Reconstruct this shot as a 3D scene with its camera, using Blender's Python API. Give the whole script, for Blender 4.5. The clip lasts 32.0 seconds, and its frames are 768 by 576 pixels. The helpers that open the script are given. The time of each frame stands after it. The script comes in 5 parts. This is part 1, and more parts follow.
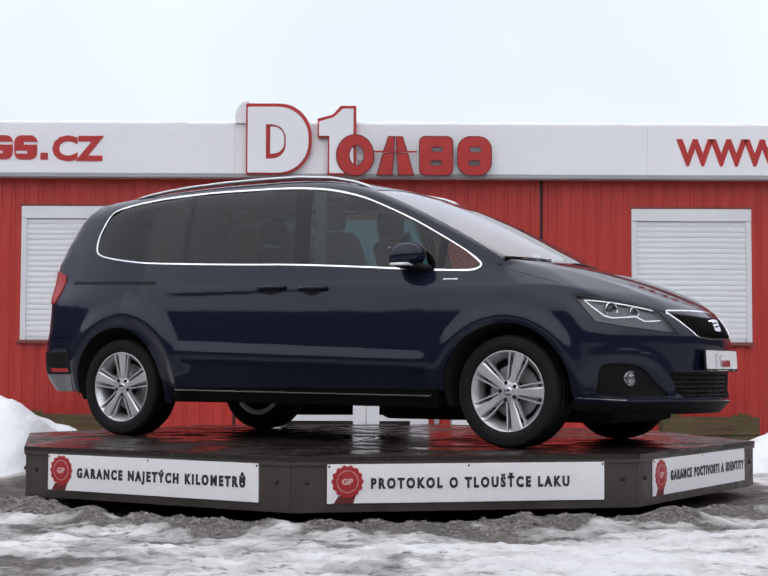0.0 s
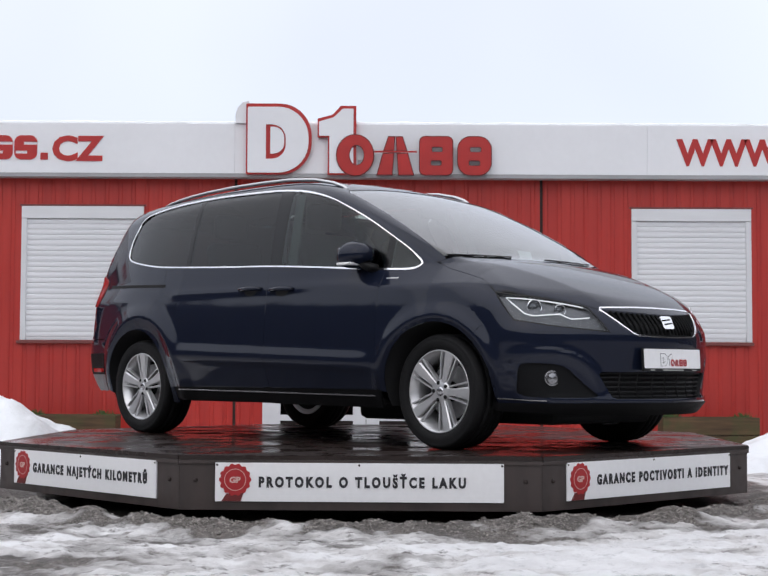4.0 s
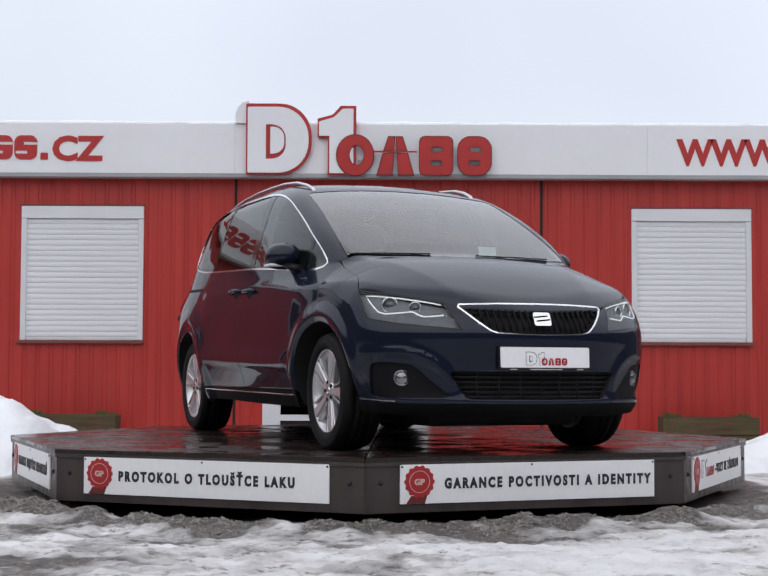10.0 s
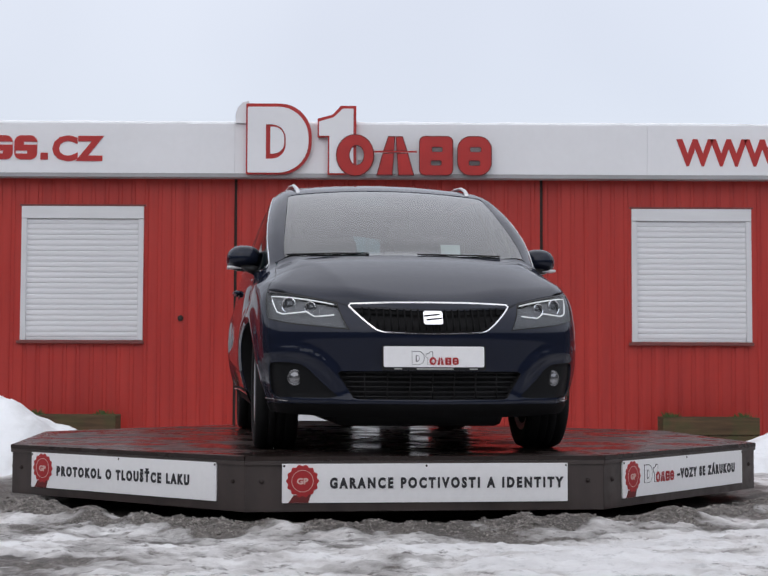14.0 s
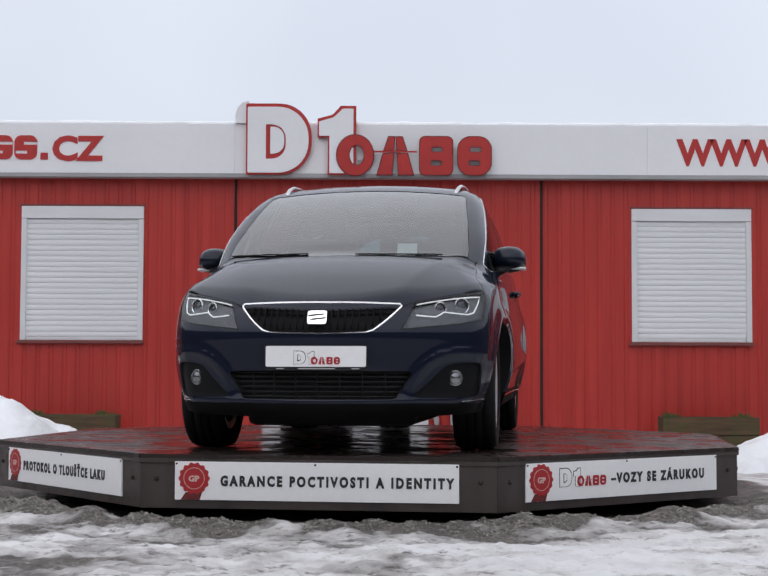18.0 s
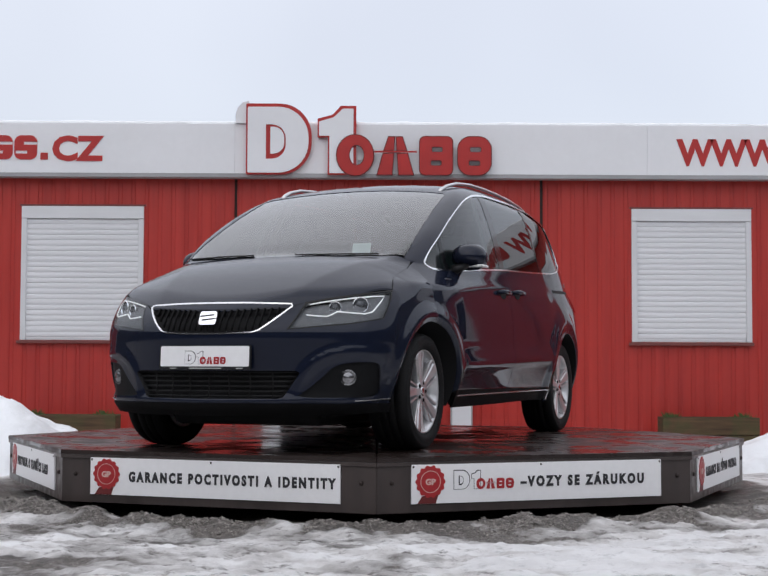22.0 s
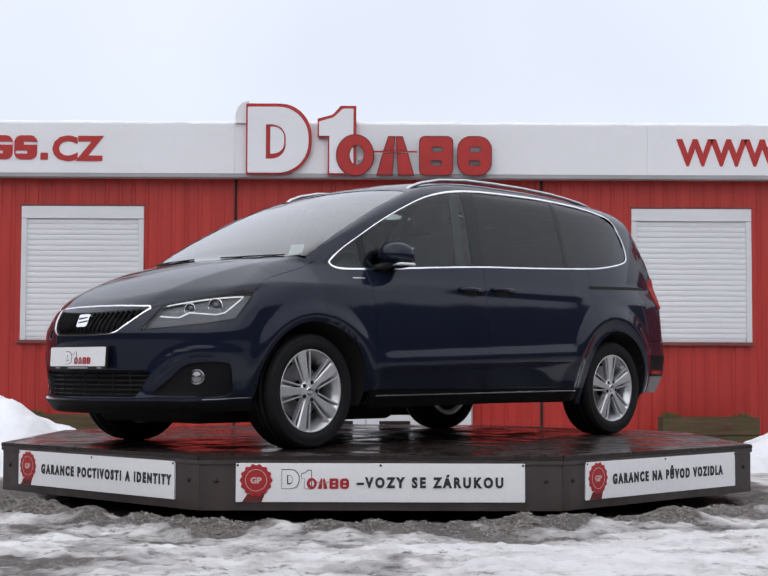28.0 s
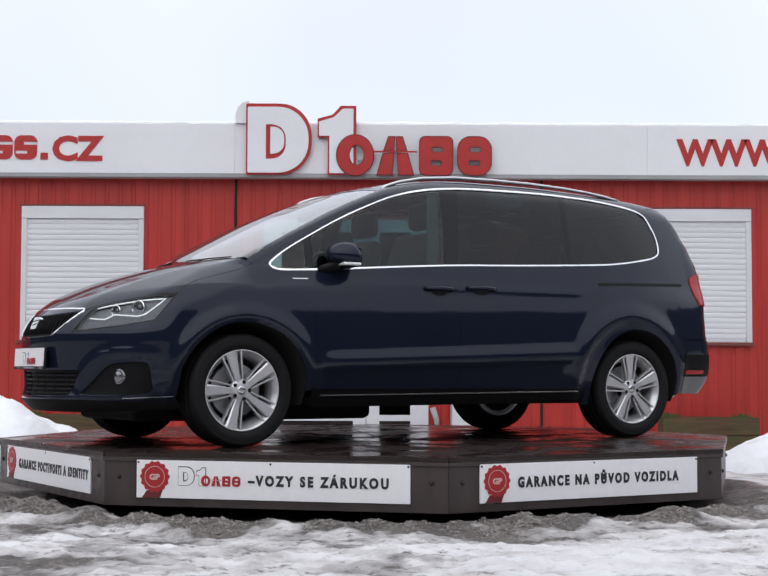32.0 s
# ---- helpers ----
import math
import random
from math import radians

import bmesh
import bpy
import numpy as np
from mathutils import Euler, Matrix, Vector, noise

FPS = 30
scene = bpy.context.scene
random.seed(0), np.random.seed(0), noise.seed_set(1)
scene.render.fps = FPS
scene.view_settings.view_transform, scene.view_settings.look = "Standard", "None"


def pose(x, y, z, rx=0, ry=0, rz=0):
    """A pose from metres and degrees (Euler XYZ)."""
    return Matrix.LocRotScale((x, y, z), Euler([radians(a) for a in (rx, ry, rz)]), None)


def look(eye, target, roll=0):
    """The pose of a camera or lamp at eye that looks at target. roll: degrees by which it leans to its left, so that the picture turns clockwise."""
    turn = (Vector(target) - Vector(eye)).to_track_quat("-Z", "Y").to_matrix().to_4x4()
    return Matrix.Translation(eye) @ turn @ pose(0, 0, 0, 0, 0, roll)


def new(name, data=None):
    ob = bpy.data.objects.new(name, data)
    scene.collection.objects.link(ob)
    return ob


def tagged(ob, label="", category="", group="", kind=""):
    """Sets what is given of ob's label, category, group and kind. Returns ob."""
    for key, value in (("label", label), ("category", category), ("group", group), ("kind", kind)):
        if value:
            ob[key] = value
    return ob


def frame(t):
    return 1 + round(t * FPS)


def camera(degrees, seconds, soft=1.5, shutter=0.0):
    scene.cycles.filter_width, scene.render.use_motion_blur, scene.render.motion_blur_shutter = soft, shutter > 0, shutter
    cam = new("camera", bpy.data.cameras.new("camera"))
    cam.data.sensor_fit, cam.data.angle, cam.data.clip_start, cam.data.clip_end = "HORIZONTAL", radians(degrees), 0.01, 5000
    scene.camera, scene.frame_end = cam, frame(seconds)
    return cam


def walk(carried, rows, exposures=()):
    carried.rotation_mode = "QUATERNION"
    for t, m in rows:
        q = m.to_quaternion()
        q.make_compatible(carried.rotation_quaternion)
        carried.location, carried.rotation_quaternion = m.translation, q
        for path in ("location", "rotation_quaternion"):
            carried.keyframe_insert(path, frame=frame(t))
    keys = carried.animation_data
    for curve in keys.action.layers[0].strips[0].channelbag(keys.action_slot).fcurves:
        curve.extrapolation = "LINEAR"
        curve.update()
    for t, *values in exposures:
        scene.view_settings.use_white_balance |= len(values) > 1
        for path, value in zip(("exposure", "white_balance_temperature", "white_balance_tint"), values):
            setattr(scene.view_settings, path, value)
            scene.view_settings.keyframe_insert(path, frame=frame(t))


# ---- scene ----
from mathutils import geometry as geo

EYE = Vector((0.0, -9.931, 0.779))
PITCH, YAW, ROLL = radians(3.235), radians(0.263), 0.21
AIM = EYE + Vector((math.sin(YAW) * math.cos(PITCH), math.cos(YAW) * math.cos(PITCH), math.sin(PITCH)))
cam = camera(29.12, 32.0)
walk(cam, [(0.0, look(EYE, AIM, ROLL)), (32.0, look(EYE, AIM, ROLL))],
     exposures=[(0.0, -0.02), (6.0, -0.09), (9.0, -0.16), (13.0, -0.25), (17.0, -0.29), (21.0, -0.26), (25.0, -0.18), (28.0, -0.11), (32.0, -0.03)])

# ---- world and light: a bright overcast winter day ----
world = bpy.data.worlds.new("overcast_sky")
scene.world = world
world.use_nodes = True
wn, wl = world.node_tree.nodes, world.node_tree.links
wn.clear()
w_out, w_bg, w_sky = wn.new("ShaderNodeOutputWorld"), wn.new("ShaderNodeBackground"), wn.new("ShaderNodeTexSky")
w_sky.sky_type, w_sky.sun_disc = "NISHITA", False
w_sky.sun_elevation, w_sky.sun_rotation = radians(38), radians(200)
w_mix, w_ramp, w_co, w_sep, w_noise = (wn.new("ShaderNodeMix"), wn.new("ShaderNodeValToRGB"), wn.new("ShaderNodeTexCoord"),
                                       wn.new("ShaderNodeSeparateXYZ"), wn.new("ShaderNodeTexNoise"))
w_mix.data_type, w_mix.inputs["Factor"].default_value = "RGBA", 0.04
wl.new(w_co.outputs["Generated"], w_sep.inputs[0])
w_add = wn.new("ShaderNodeMath")
w_add.operation = "MULTIPLY_ADD"
w_add.inputs[1].default_value = 0.10
wl.new(w_co.outputs["Generated"], w_noise.inputs["Vector"])
w_noise.inputs["Scale"].default_value, w_noise.inputs["Detail"].default_value = 2.2, 3.0
wl.new(w_noise.outputs["Fac"], w_add.inputs[0])
wl.new(w_sep.outputs["Z"], w_add.inputs[2])
wl.new(w_add.outputs[0], w_ramp.inputs["Fac"])
w_ramp.color_ramp.elements[0].position, w_ramp.color_ramp.elements[0].color = 0.03, (0.70, 0.705, 0.775, 1)
zen = w_ramp.color_ramp.elements.new(0.95)
zen.color = (1.34, 1.34, 1.42, 1)
high = w_ramp.color_ramp.elements.new(0.54)
high.color = (1.28, 1.28, 1.37, 1)
w_ramp.color_ramp.elements[1].position, w_ramp.color_ramp.elements[1].color = 0.35, (0.875, 0.885, 0.955, 1)
wl.new(w_ramp.outputs[0], w_mix.inputs["A"])
wl.new(w_sky.outputs[0], w_mix.inputs["B"])
w_cloud, w_soft = wn.new("ShaderNodeValToRGB"), wn.new("ShaderNodeMix")
w_soft.data_type, w_soft.blend_type, w_soft.inputs["Factor"].default_value = "RGBA", "MULTIPLY", 1.0
w_cloud.color_ramp.elements[0].position, w_cloud.color_ramp.elements[0].color = 0.36, (0.95, 0.952, 0.96, 1)
w_cloud.color_ramp.elements[1].position, w_cloud.color_ramp.elements[1].color = 0.60, (1.04, 1.04, 1.035, 1)
wl.new(w_noise.outputs["Fac"], w_cloud.inputs[0])
wl.new(w_mix.outputs["Result"], w_soft.inputs["A"])
wl.new(w_cloud.outputs[0], w_soft.inputs["B"])
wl.new(w_soft.outputs["Result"], w_bg.inputs[0])
w_bg.inputs[1].default_value = 1.0
wl.new(w_bg.outputs[0], w_out.inputs[0])
sun = new("sun", bpy.data.lights.new("sun", "SUN"))
sun.data.energy, sun.data.angle, sun.data.color = 0.78, radians(110), (1.0, 0.97, 0.93)
sun.matrix_world = look((-6, -14, 14), (0, 0, 0))


# ---- materials ----
class Net:
    """A small wrapper to write node materials in few lines."""

    def __init__(self, name, base=(0.5, 0.5, 0.5), rough=0.5, metal=0.0, coat=0.0, coat_rough=0.05, spec=0.5):
        self.m = bpy.data.materials.new(name)
        self.m.use_nodes = True
        self.n, self.l = self.m.node_tree.nodes, self.m.node_tree.links
        self.b = self.n["Principled BSDF"]
        self.b.inputs["Base Color"].default_value = (*base, 1)
        self.b.inputs["Roughness"].default_value = rough
        self.b.inputs["Metallic"].default_value = metal
        self.b.inputs["Coat Weight"].default_value = coat
        self.b.inputs["Coat Roughness"].default_value = coat_rough
        self.b.inputs["Specular IOR Level"].default_value = spec
        self.base = base

    def noise(self, scale, detail=4.0, stretch=(1, 1, 1), rough=0.55, offset=(0, 0, 0)):
        co, mp, nz = self.n.new("ShaderNodeTexCoord"), self.n.new("ShaderNodeMapping"), self.n.new("ShaderNodeTexNoise")
        mp.inputs["Scale"].default_value, mp.inputs["Location"].default_value = stretch, offset
        nz.inputs["Scale"].default_value, nz.inputs["Detail"].default_value, nz.inputs["Roughness"].default_value = scale, detail, rough
        self.l.new(co.outputs["Object"], mp.inputs[0])
        self.l.new(mp.outputs[0], nz.inputs["Vector"])
        return nz.outputs["Fac"]

    def ramp(self, fac, *stops):
        r = self.n.new("ShaderNodeValToRGB")
        e = r.color_ramp.elements
        while len(e) < len(stops):
            e.new(0.5)
        for el, (pos, col) in zip(e, stops):
            el.position, el.color = pos, (*(col if len(col) == 3 else col[:3]), 1)
        self.l.new(fac, r.inputs[0])
        return r.outputs[0]

    def mix(self, fac, a, b, mode="MIX"):
        x = self.n.new("ShaderNodeMix")
        x.data_type, x.blend_type = "RGBA", mode
        for key, v in (("Factor", fac), ("A", a), ("B", b)):
            if isinstance(v, (int, float)):
                x.inputs[key].default_value = v
            elif isinstance(v, tuple):
                x.inputs[key].default_value = (*v, 1)
            else:
                self.l.new(v, x.inputs[key])
        return x.outputs["Result"]

    def color(self, out):
        self.l.new(out, self.b.inputs["Base Color"])
        return self

    def roughness(self, fac, lo, hi, a=0.35, b=0.65):
        self.l.new(self.ramp(fac, (a, (lo,) * 3), (b, (hi,) * 3)), self.b.inputs["Roughness"])
        return self

    def bump(self, fac, strength=0.3, dist=0.004):
        p = self.n.new("ShaderNodeBump")
        p.inputs["Strength"].default_value, p.inputs["Distance"].default_value = strength, dist
        self.l.new(fac, p.inputs["Height"])
        self.l.new(p.outputs[0], self.b.inputs["Normal"])
        return self


def speckle(name, base, rough=0.5, metal=0.0, vary=0.15, scale=8.0, bump=0.0, bump_scale=60.0, coat=0.0, spec=0.5, stretch=(1, 1, 1)):
    """A painted or moulded surface with cloudy and fine variation."""
    k = Net(name, base, rough, metal, coat, spec=spec)
    lo, hi = tuple(c * (1 - vary) for c in base), tuple(min(1, c * (1 + vary)) for c in base)
    big = k.ramp(k.noise(scale, 5, stretch), (0.3, lo), (0.7, hi))
    fine = k.noise(scale * 14, 3, stretch)
    k.color(k.mix(0.25, big, k.ramp(fine, (0.3, lo), (0.7, hi))))
    k.roughness(fine, max(0.02, rough * 0.8), min(1, rough * 1.2))
    if bump:
        k.bump(k.noise(bump_scale, 4), bump)
    return k.m


paint = Net("navy_metallic_paint", (0.004, 0.006, 0.018), 0.42, 0.2, 0.85, 0.05, spec=0.0)
paint.b.inputs["Coat IOR"].default_value = 1.41
paint.color(paint.mix(paint.noise(900, 2), (0.0062, 0.0086, 0.0178), (0.0114, 0.0152, 0.0315)))
M_PAINT = paint.m
M_CHROME = Net("bright_chrome", (0.92, 0.92, 0.93), 0.13, 1.0).m
M_SILVER = speckle("silver_alloy", (0.60, 0.60, 0.61), 0.36, 0.8, 0.06, 20)
M_RAIL = Net("satin_aluminium", (0.62, 0.62, 0.63), 0.28, 1.0).m
M_BLACK = speckle("black_plastic", (0.009, 0.009, 0.010), 0.5, 0, 0.2, 30, 0.08, 400, spec=0.25)
M_GLOSSBLACK = Net("gloss_black_trim", (0.006, 0.006, 0.007), 0.08, spec=0.28).m
M_LINER = Net("dark_liner", (0.004, 0.004, 0.005), 0.9).m
M_RUBBER = speckle("tyre_rubber", (0.008, 0.008, 0.0085), 0.7, 0, 0.2, 12, 0.15, 220, spec=0.2)
M_TRIM = speckle("grey_cabin_trim", (0.05, 0.05, 0.052), 0.8, 0, 0.2, 12, 0.2, 200)
M_PAPER = speckle("white_paper", (0.75, 0.76, 0.76), 0.7, 0, 0.03, 20)
M_PLATE = speckle("plate_white", (0.81, 0.81, 0.82), 0.35, 0, 0.03, 30)
M_RED = speckle("sign_red", (0.42, 0.022, 0.020), 0.42, 0, 0.12, 6)
M_SEAL = speckle("seal_red", (0.36, 0.014, 0.018), 0.45, 0, 0.12, 20)
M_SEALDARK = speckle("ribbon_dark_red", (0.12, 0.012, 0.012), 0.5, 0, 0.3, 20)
M_SEALLINE = speckle("seal_cream_print", (0.62, 0.42, 0.38), 0.5, 0, 0.1, 30)
M_INK = speckle("black_ink", (0.02, 0.02, 0.024), 0.5, 0, 0.15, 30)
M_WHITE = speckle("white_pvc", (0.66, 0.67, 0.69), 0.4, 0, 0.05, 4, 0.02, 80)
M_STEEL = speckle("zinc_steel", (0.35, 0.35, 0.36), 0.45, 0.8, 0.2, 40)


def glass(name, tint, rough=0.0, ior=1.54, both=False):
    """Thin tinted glazing: reflects like glass and lets the light through with its tint."""
    m = bpy.data.materials.new(name)
    m.use_nodes = True
    n, l = m.node_tree.nodes, m.node_tree.links
    n.clear()
    out, mixer, tr, gl, fr = (n.new("ShaderNodeOutputMaterial"), n.new("ShaderNodeMixShader"), n.new("ShaderNodeBsdfTransparent"),
                              n.new("ShaderNodeBsdfGlossy"), n.new("ShaderNodeFresnel"))
    tr.inputs[0].default_value, gl.inputs["Roughness"].default_value = (*tint, 1), rough
    gl.inputs[0].default_value = (1, 1, 1, 1)
    fr.inputs["IOR"].default_value = ior
    share = fr.outputs[0]
    if both:  # the two faces of the pane together: 2F / (1 + F)
        twice, more, ratio = n.new("ShaderNodeMath"), n.new("ShaderNodeMath"), n.new("ShaderNodeMath")
        twice.operation, more.operation, ratio.operation = "MULTIPLY", "ADD", "DIVIDE"
        twice.inputs[1].default_value, more.inputs[1].default_value = 2.0, 1.0
        l.new(share, twice.inputs[0])
        l.new(share, more.inputs[0])
        l.new(twice.outputs[0], ratio.inputs[0])
        l.new(more.outputs[0], ratio.inputs[1])
        share = ratio.outputs[0]
    l.new(share, mixer.inputs[0])
    l.new(tr.outputs[0], mixer.inputs[1])
    l.new(gl.outputs[0], mixer.inputs[2])
    l.new(mixer.outputs[0], out.inputs[0])
    return m


G_SCREEN = glass("windscreen_glass", (0.66, 0.77, 0.755), 0.0, 1.46, True)
G_FRONT = glass("green_side_glass", (0.46, 0.61, 0.59), 0.0, 1.46)
G_DARK = glass("privacy_glass", (0.10, 0.21, 0.235), 0.0, 1.41)
G_LENS = glass("clear_lens", (0.88, 0.90, 0.92), 0.0, 1.2)
G_DOOR = glass("door_glass", (0.20, 0.22, 0.23))

# container wall: red sheet, a little faded and streaked
k = Net("red_painted_sheet", (0.36, 0.028, 0.022), 0.42)
streak = k.ramp(k.noise(1.6, 5, (6, 1, 0.35)), (0.3, (0.36, 0.021, 0.016)), (0.72, (0.47, 0.034, 0.024)))
spots = k.noise(26, 6)
k.color(k.mix(k.ramp(spots, (0.60, (0, 0, 0)), (0.78, (0.35,) * 3)), streak, (0.20, 0.018, 0.016)))
k.roughness(k.noise(9, 4), 0.35, 0.5).bump(k.noise(3, 3), 0.15, 0.01)
M_WALL = k.m
M_FASCIA = speckle("fascia_grey_white", (0.79, 0.80, 0.825), 0.4, 0, 0.04, 1.2, 0.03, 12)
M_DRIP = speckle("grey_drip_edge", (0.34, 0.34, 0.35), 0.5, 0, 0.12, 3)
M_SEAM = speckle("dark_seam", (0.026, 0.017, 0.015), 0.8, 0, 0.2, 6)
M_SHUTTER = speckle("shutter_white", (0.70, 0.71, 0.73), 0.42, 0, 0.05, 5, stretch=(0.4, 1, 3))
M_SILL = speckle("red_brown_sill", (0.17, 0.045, 0.04), 0.5, 0, 0.2, 8)

# wet film-faced plywood
k = Net("brown_film_plywood", (0.075, 0.056, 0.052), 0.42)
k.color(k.mix(k.ramp(k.noise(5, 5, (1, 1, 0.25)), (0.42, (0, 0, 0)), (0.7, (0.8,) * 3)), (0.050, 0.037, 0.034), (0.020, 0.0155, 0.0145)))
k.roughness(k.noise(14, 4), 0.28, 0.5).bump(k.noise(30, 3), 0.08)
M_SKIRT = k.m
k = Net("wet_brown_deck", (0.028, 0.019, 0.017), 0.2, spec=0.3)
k.color(k.mix(k.noise(7, 6), (0.016, 0.011, 0.010), (0.032, 0.022, 0.0195)))
k.roughness(k.noise(3.0, 5, rough=0.5), 0.15, 0.46, 0.42, 0.62).bump(k.noise(9.5, 3), 0.35, 0.0028)
M_DECK = k.m
k = Net("mossy_timber", (0.08, 0.05, 0.026), 0.85)
grain = k.ramp(k.noise(9, 6, (0.25, 1, 3)), (0.3, (0.045, 0.027, 0.013)), (0.7, (0.125, 0.075, 0.036)))
k.color(k.mix(k.ramp(k.noise(5, 5), (0.48, (0, 0, 0)), (0.68, (0.75,) * 3)), grain, (0.05, 0.062, 0.018)))
k.bump(k.noise(40, 4, (0.3, 1, 1)), 0.5)
M_TIMBER = k.m
M_BACKDROP = speckle("dark_backdrop_grey", (0.055, 0.053, 0.053), 0.9, 0, 0.4, 0.6)
M_GRASS = speckle("green_grass", (0.06, 0.11, 0.03), 0.8, 0, 0.3, 20)

k = Net("snow", (0.80, 0.82, 0.86), 0.7)
k.color(k.mix(k.ramp(k.noise(3.0, 8), (0.5, (0, 0, 0)), (0.78, (0.7,) * 3)), (0.84, 0.86, 0.89), (0.55, 0.55, 0.56)))
k.bump(k.noise(16, 6), 0.5, 0.03)
M_SNOW = k.m

# slush: grit, wet mud and trodden snow; the share of snow lies in the attribute "snow"
k = Net("slushy_yard", (0.2, 0.19, 0.18), 0.6)
att = k.n.new("ShaderNodeAttribute")
att.attribute_name = "snow"
add = k.n.new("ShaderNodeMath")
add.operation = "MULTIPLY_ADD"
add.inputs[1].default_value = 0.55
k.l.new(k.noise(11, 10, (0.8, 1.1, 1), 0.72), add.inputs[0])
k.l.new(att.outputs["Fac"], add.inputs[2])
share = k.ramp(add.outputs[0], (0.40, (0, 0, 0)), (0.60, (0.45,) * 3), (0.95, (1, 1, 1)))
grit = k.ramp(k.noise(48, 9, rough=0.8), (0.32, (0.025, 0.022, 0.020)), (0.52, (0.14, 0.124, 0.112)), (0.70, (0.40, 0.37, 0.345)))
grit = k.mix(k.ramp(k.noise(2.2, 5), (0.4, (0, 0, 0)), (0.7, (0.75,) * 3)), grit, (0.055, 0.05, 0.047))
ice = k.ramp(k.noise(4.5, 9, (0.8, 1.1, 1), 0.62), (0.30, (0.42, 0.40, 0.39)), (0.50, (0.68, 0.665, 0.66)), (0.68, (0.88, 0.875, 0.88)))
spots = k.ramp(k.noise(15, 9, (0.8, 1, 1), 0.7, (3, 1, 0)), (0.54, (0, 0, 0)), (0.66, (0.9,) * 3))
trodden = k.mix(spots, k.mix(share, grit, ice), grit)
pure = k.ramp(att.outputs["Fac"], (0.80, (0, 0, 0)), (1.0, (0.58,) * 3))
k.color(k.mix(pure, trodden, (0.90, 0.905, 0.92)))
k.l.new(k.ramp(k.noise(6, 5), (0.35, (0.35,) * 3), (0.65, (0.75,) * 3)), k.b.inputs["Roughness"])
k.bump(k.noise(22, 9, rough=0.75), 0.8, 0.03)
M_YARD = k.m
k = Net("grey_gravel", (0.2, 0.19, 0.18), 0.85)
k.color(k.ramp(k.noise(30, 4), (0.3, (0.07, 0.064, 0.059)), (0.7, (0.40, 0.37, 0.345))))
M_GRAVEL = k.m


# ---- mesh helpers ----
def mesh_of(name, bm, material=None, smooth=False):
    me = bpy.data.meshes.new(name)
    bm.to_mesh(me)
    bm.free()
    if material:
        me.materials.append(material)
    if smooth:
        me.polygons.foreach_set("use_smooth", [True] * len(me.polygons))
    return me


def part(name, bm, material, parent, label="", smooth=False):
    """Links a bmesh, or a mesh, as one part under a thing or a part."""
    me = bm
    if isinstance(bm, bmesh.types.BMesh):
        me = mesh_of(name, bm, material, smooth)
    elif material and not me.materials:
        me.materials.append(material)
    ob = new(name, me)
    ob.parent = parent
    return tagged(ob, label)


def thing(name, bm, material, label, category, group="", kind="", smooth=False):
    ob = new(name, mesh_of(name, bm, material, smooth) if bm else None)
    return tagged(ob, label, category, group, kind)


def box(bm, x0, x1, y0, y1, z0, z1, bevel=0.0):
    """Adds a box to bm, with bevelled edges if asked for."""
    vs = [bm.verts.new((x, y, z)) for x in (x0, x1) for y in (y0, y1) for z in (z0, z1)]
    fs = [bm.faces.new([vs[i] for i in q]) for q in ((0, 1, 3, 2), (4, 6, 7, 5), (0, 4, 5, 1), (2, 3, 7, 6), (0, 2, 6, 4), (1, 5, 7, 3))]
    if bevel:
        bmesh.ops.bevel(bm, geom=list({e for f in fs for e in f.edges}), offset=bevel, segments=2, affect="EDGES", profile=0.5)
    return bm


def slab(pts, y0, y1, bm=None, holes=()):
    """A plate in the XZ plane, from y0 (front) to y1 (back), cut out along pts, with holes."""
    bm = bm or bmesh.new()
    loops = [list(pts)] + [list(h) for h in holes]
    co = [Vector(p) for lp in loops for p in lp]
    edges, at = [], 0
    for lp in loops:
        edges += [(at + i, at + (i + 1) % len(lp)) for i in range(len(lp))]
        at += len(lp)
    out = geo.delaunay_2d_cdt(co, edges, [], 0, 1e-6)
    tris = []
    for f in out[2]:
        c = sum((out[0][i] for i in f), Vector((0, 0))) / len(f)
        if inside(c, loops[0]) and not any(inside(c, h) for h in loops[1:]):
            tris.append(f)
    front = [bm.verts.new((p.x, y0, p.y)) for p in out[0]]
    back = [bm.verts.new((p.x, y1, p.y)) for p in out[0]]
    count = {}
    for f in tris:
        bm.faces.new([front[i] for i in f])
        bm.faces.new([back[i] for i in reversed(f)])
        for i in range(len(f)):
            e = (f[i], f[(i + 1) % len(f)])
            count[e] = 1
    for a, b in list(count):
        if (b, a) not in count:
            bm.faces.new((front[b], front[a], back[a], back[b]))
    for v in [v for v in bm.verts if not v.link_faces]:
        bm.verts.remove(v)
    bmesh.ops.recalc_face_normals(bm, faces=bm.faces)
    return bm


def inside(p, poly):
    hit, n = False, len(poly)
    x, y = p[0], p[1]
    for i in range(n):
        x0, y0 = poly[i][0], poly[i][1]
        x1, y1 = poly[(i + 1) % n][0], poly[(i + 1) % n][1]
        if (y0 > y) != (y1 > y) and x < (x1 - x0) * (y - y0) / (y1 - y0) + x0:
            hit = not hit
    return hit


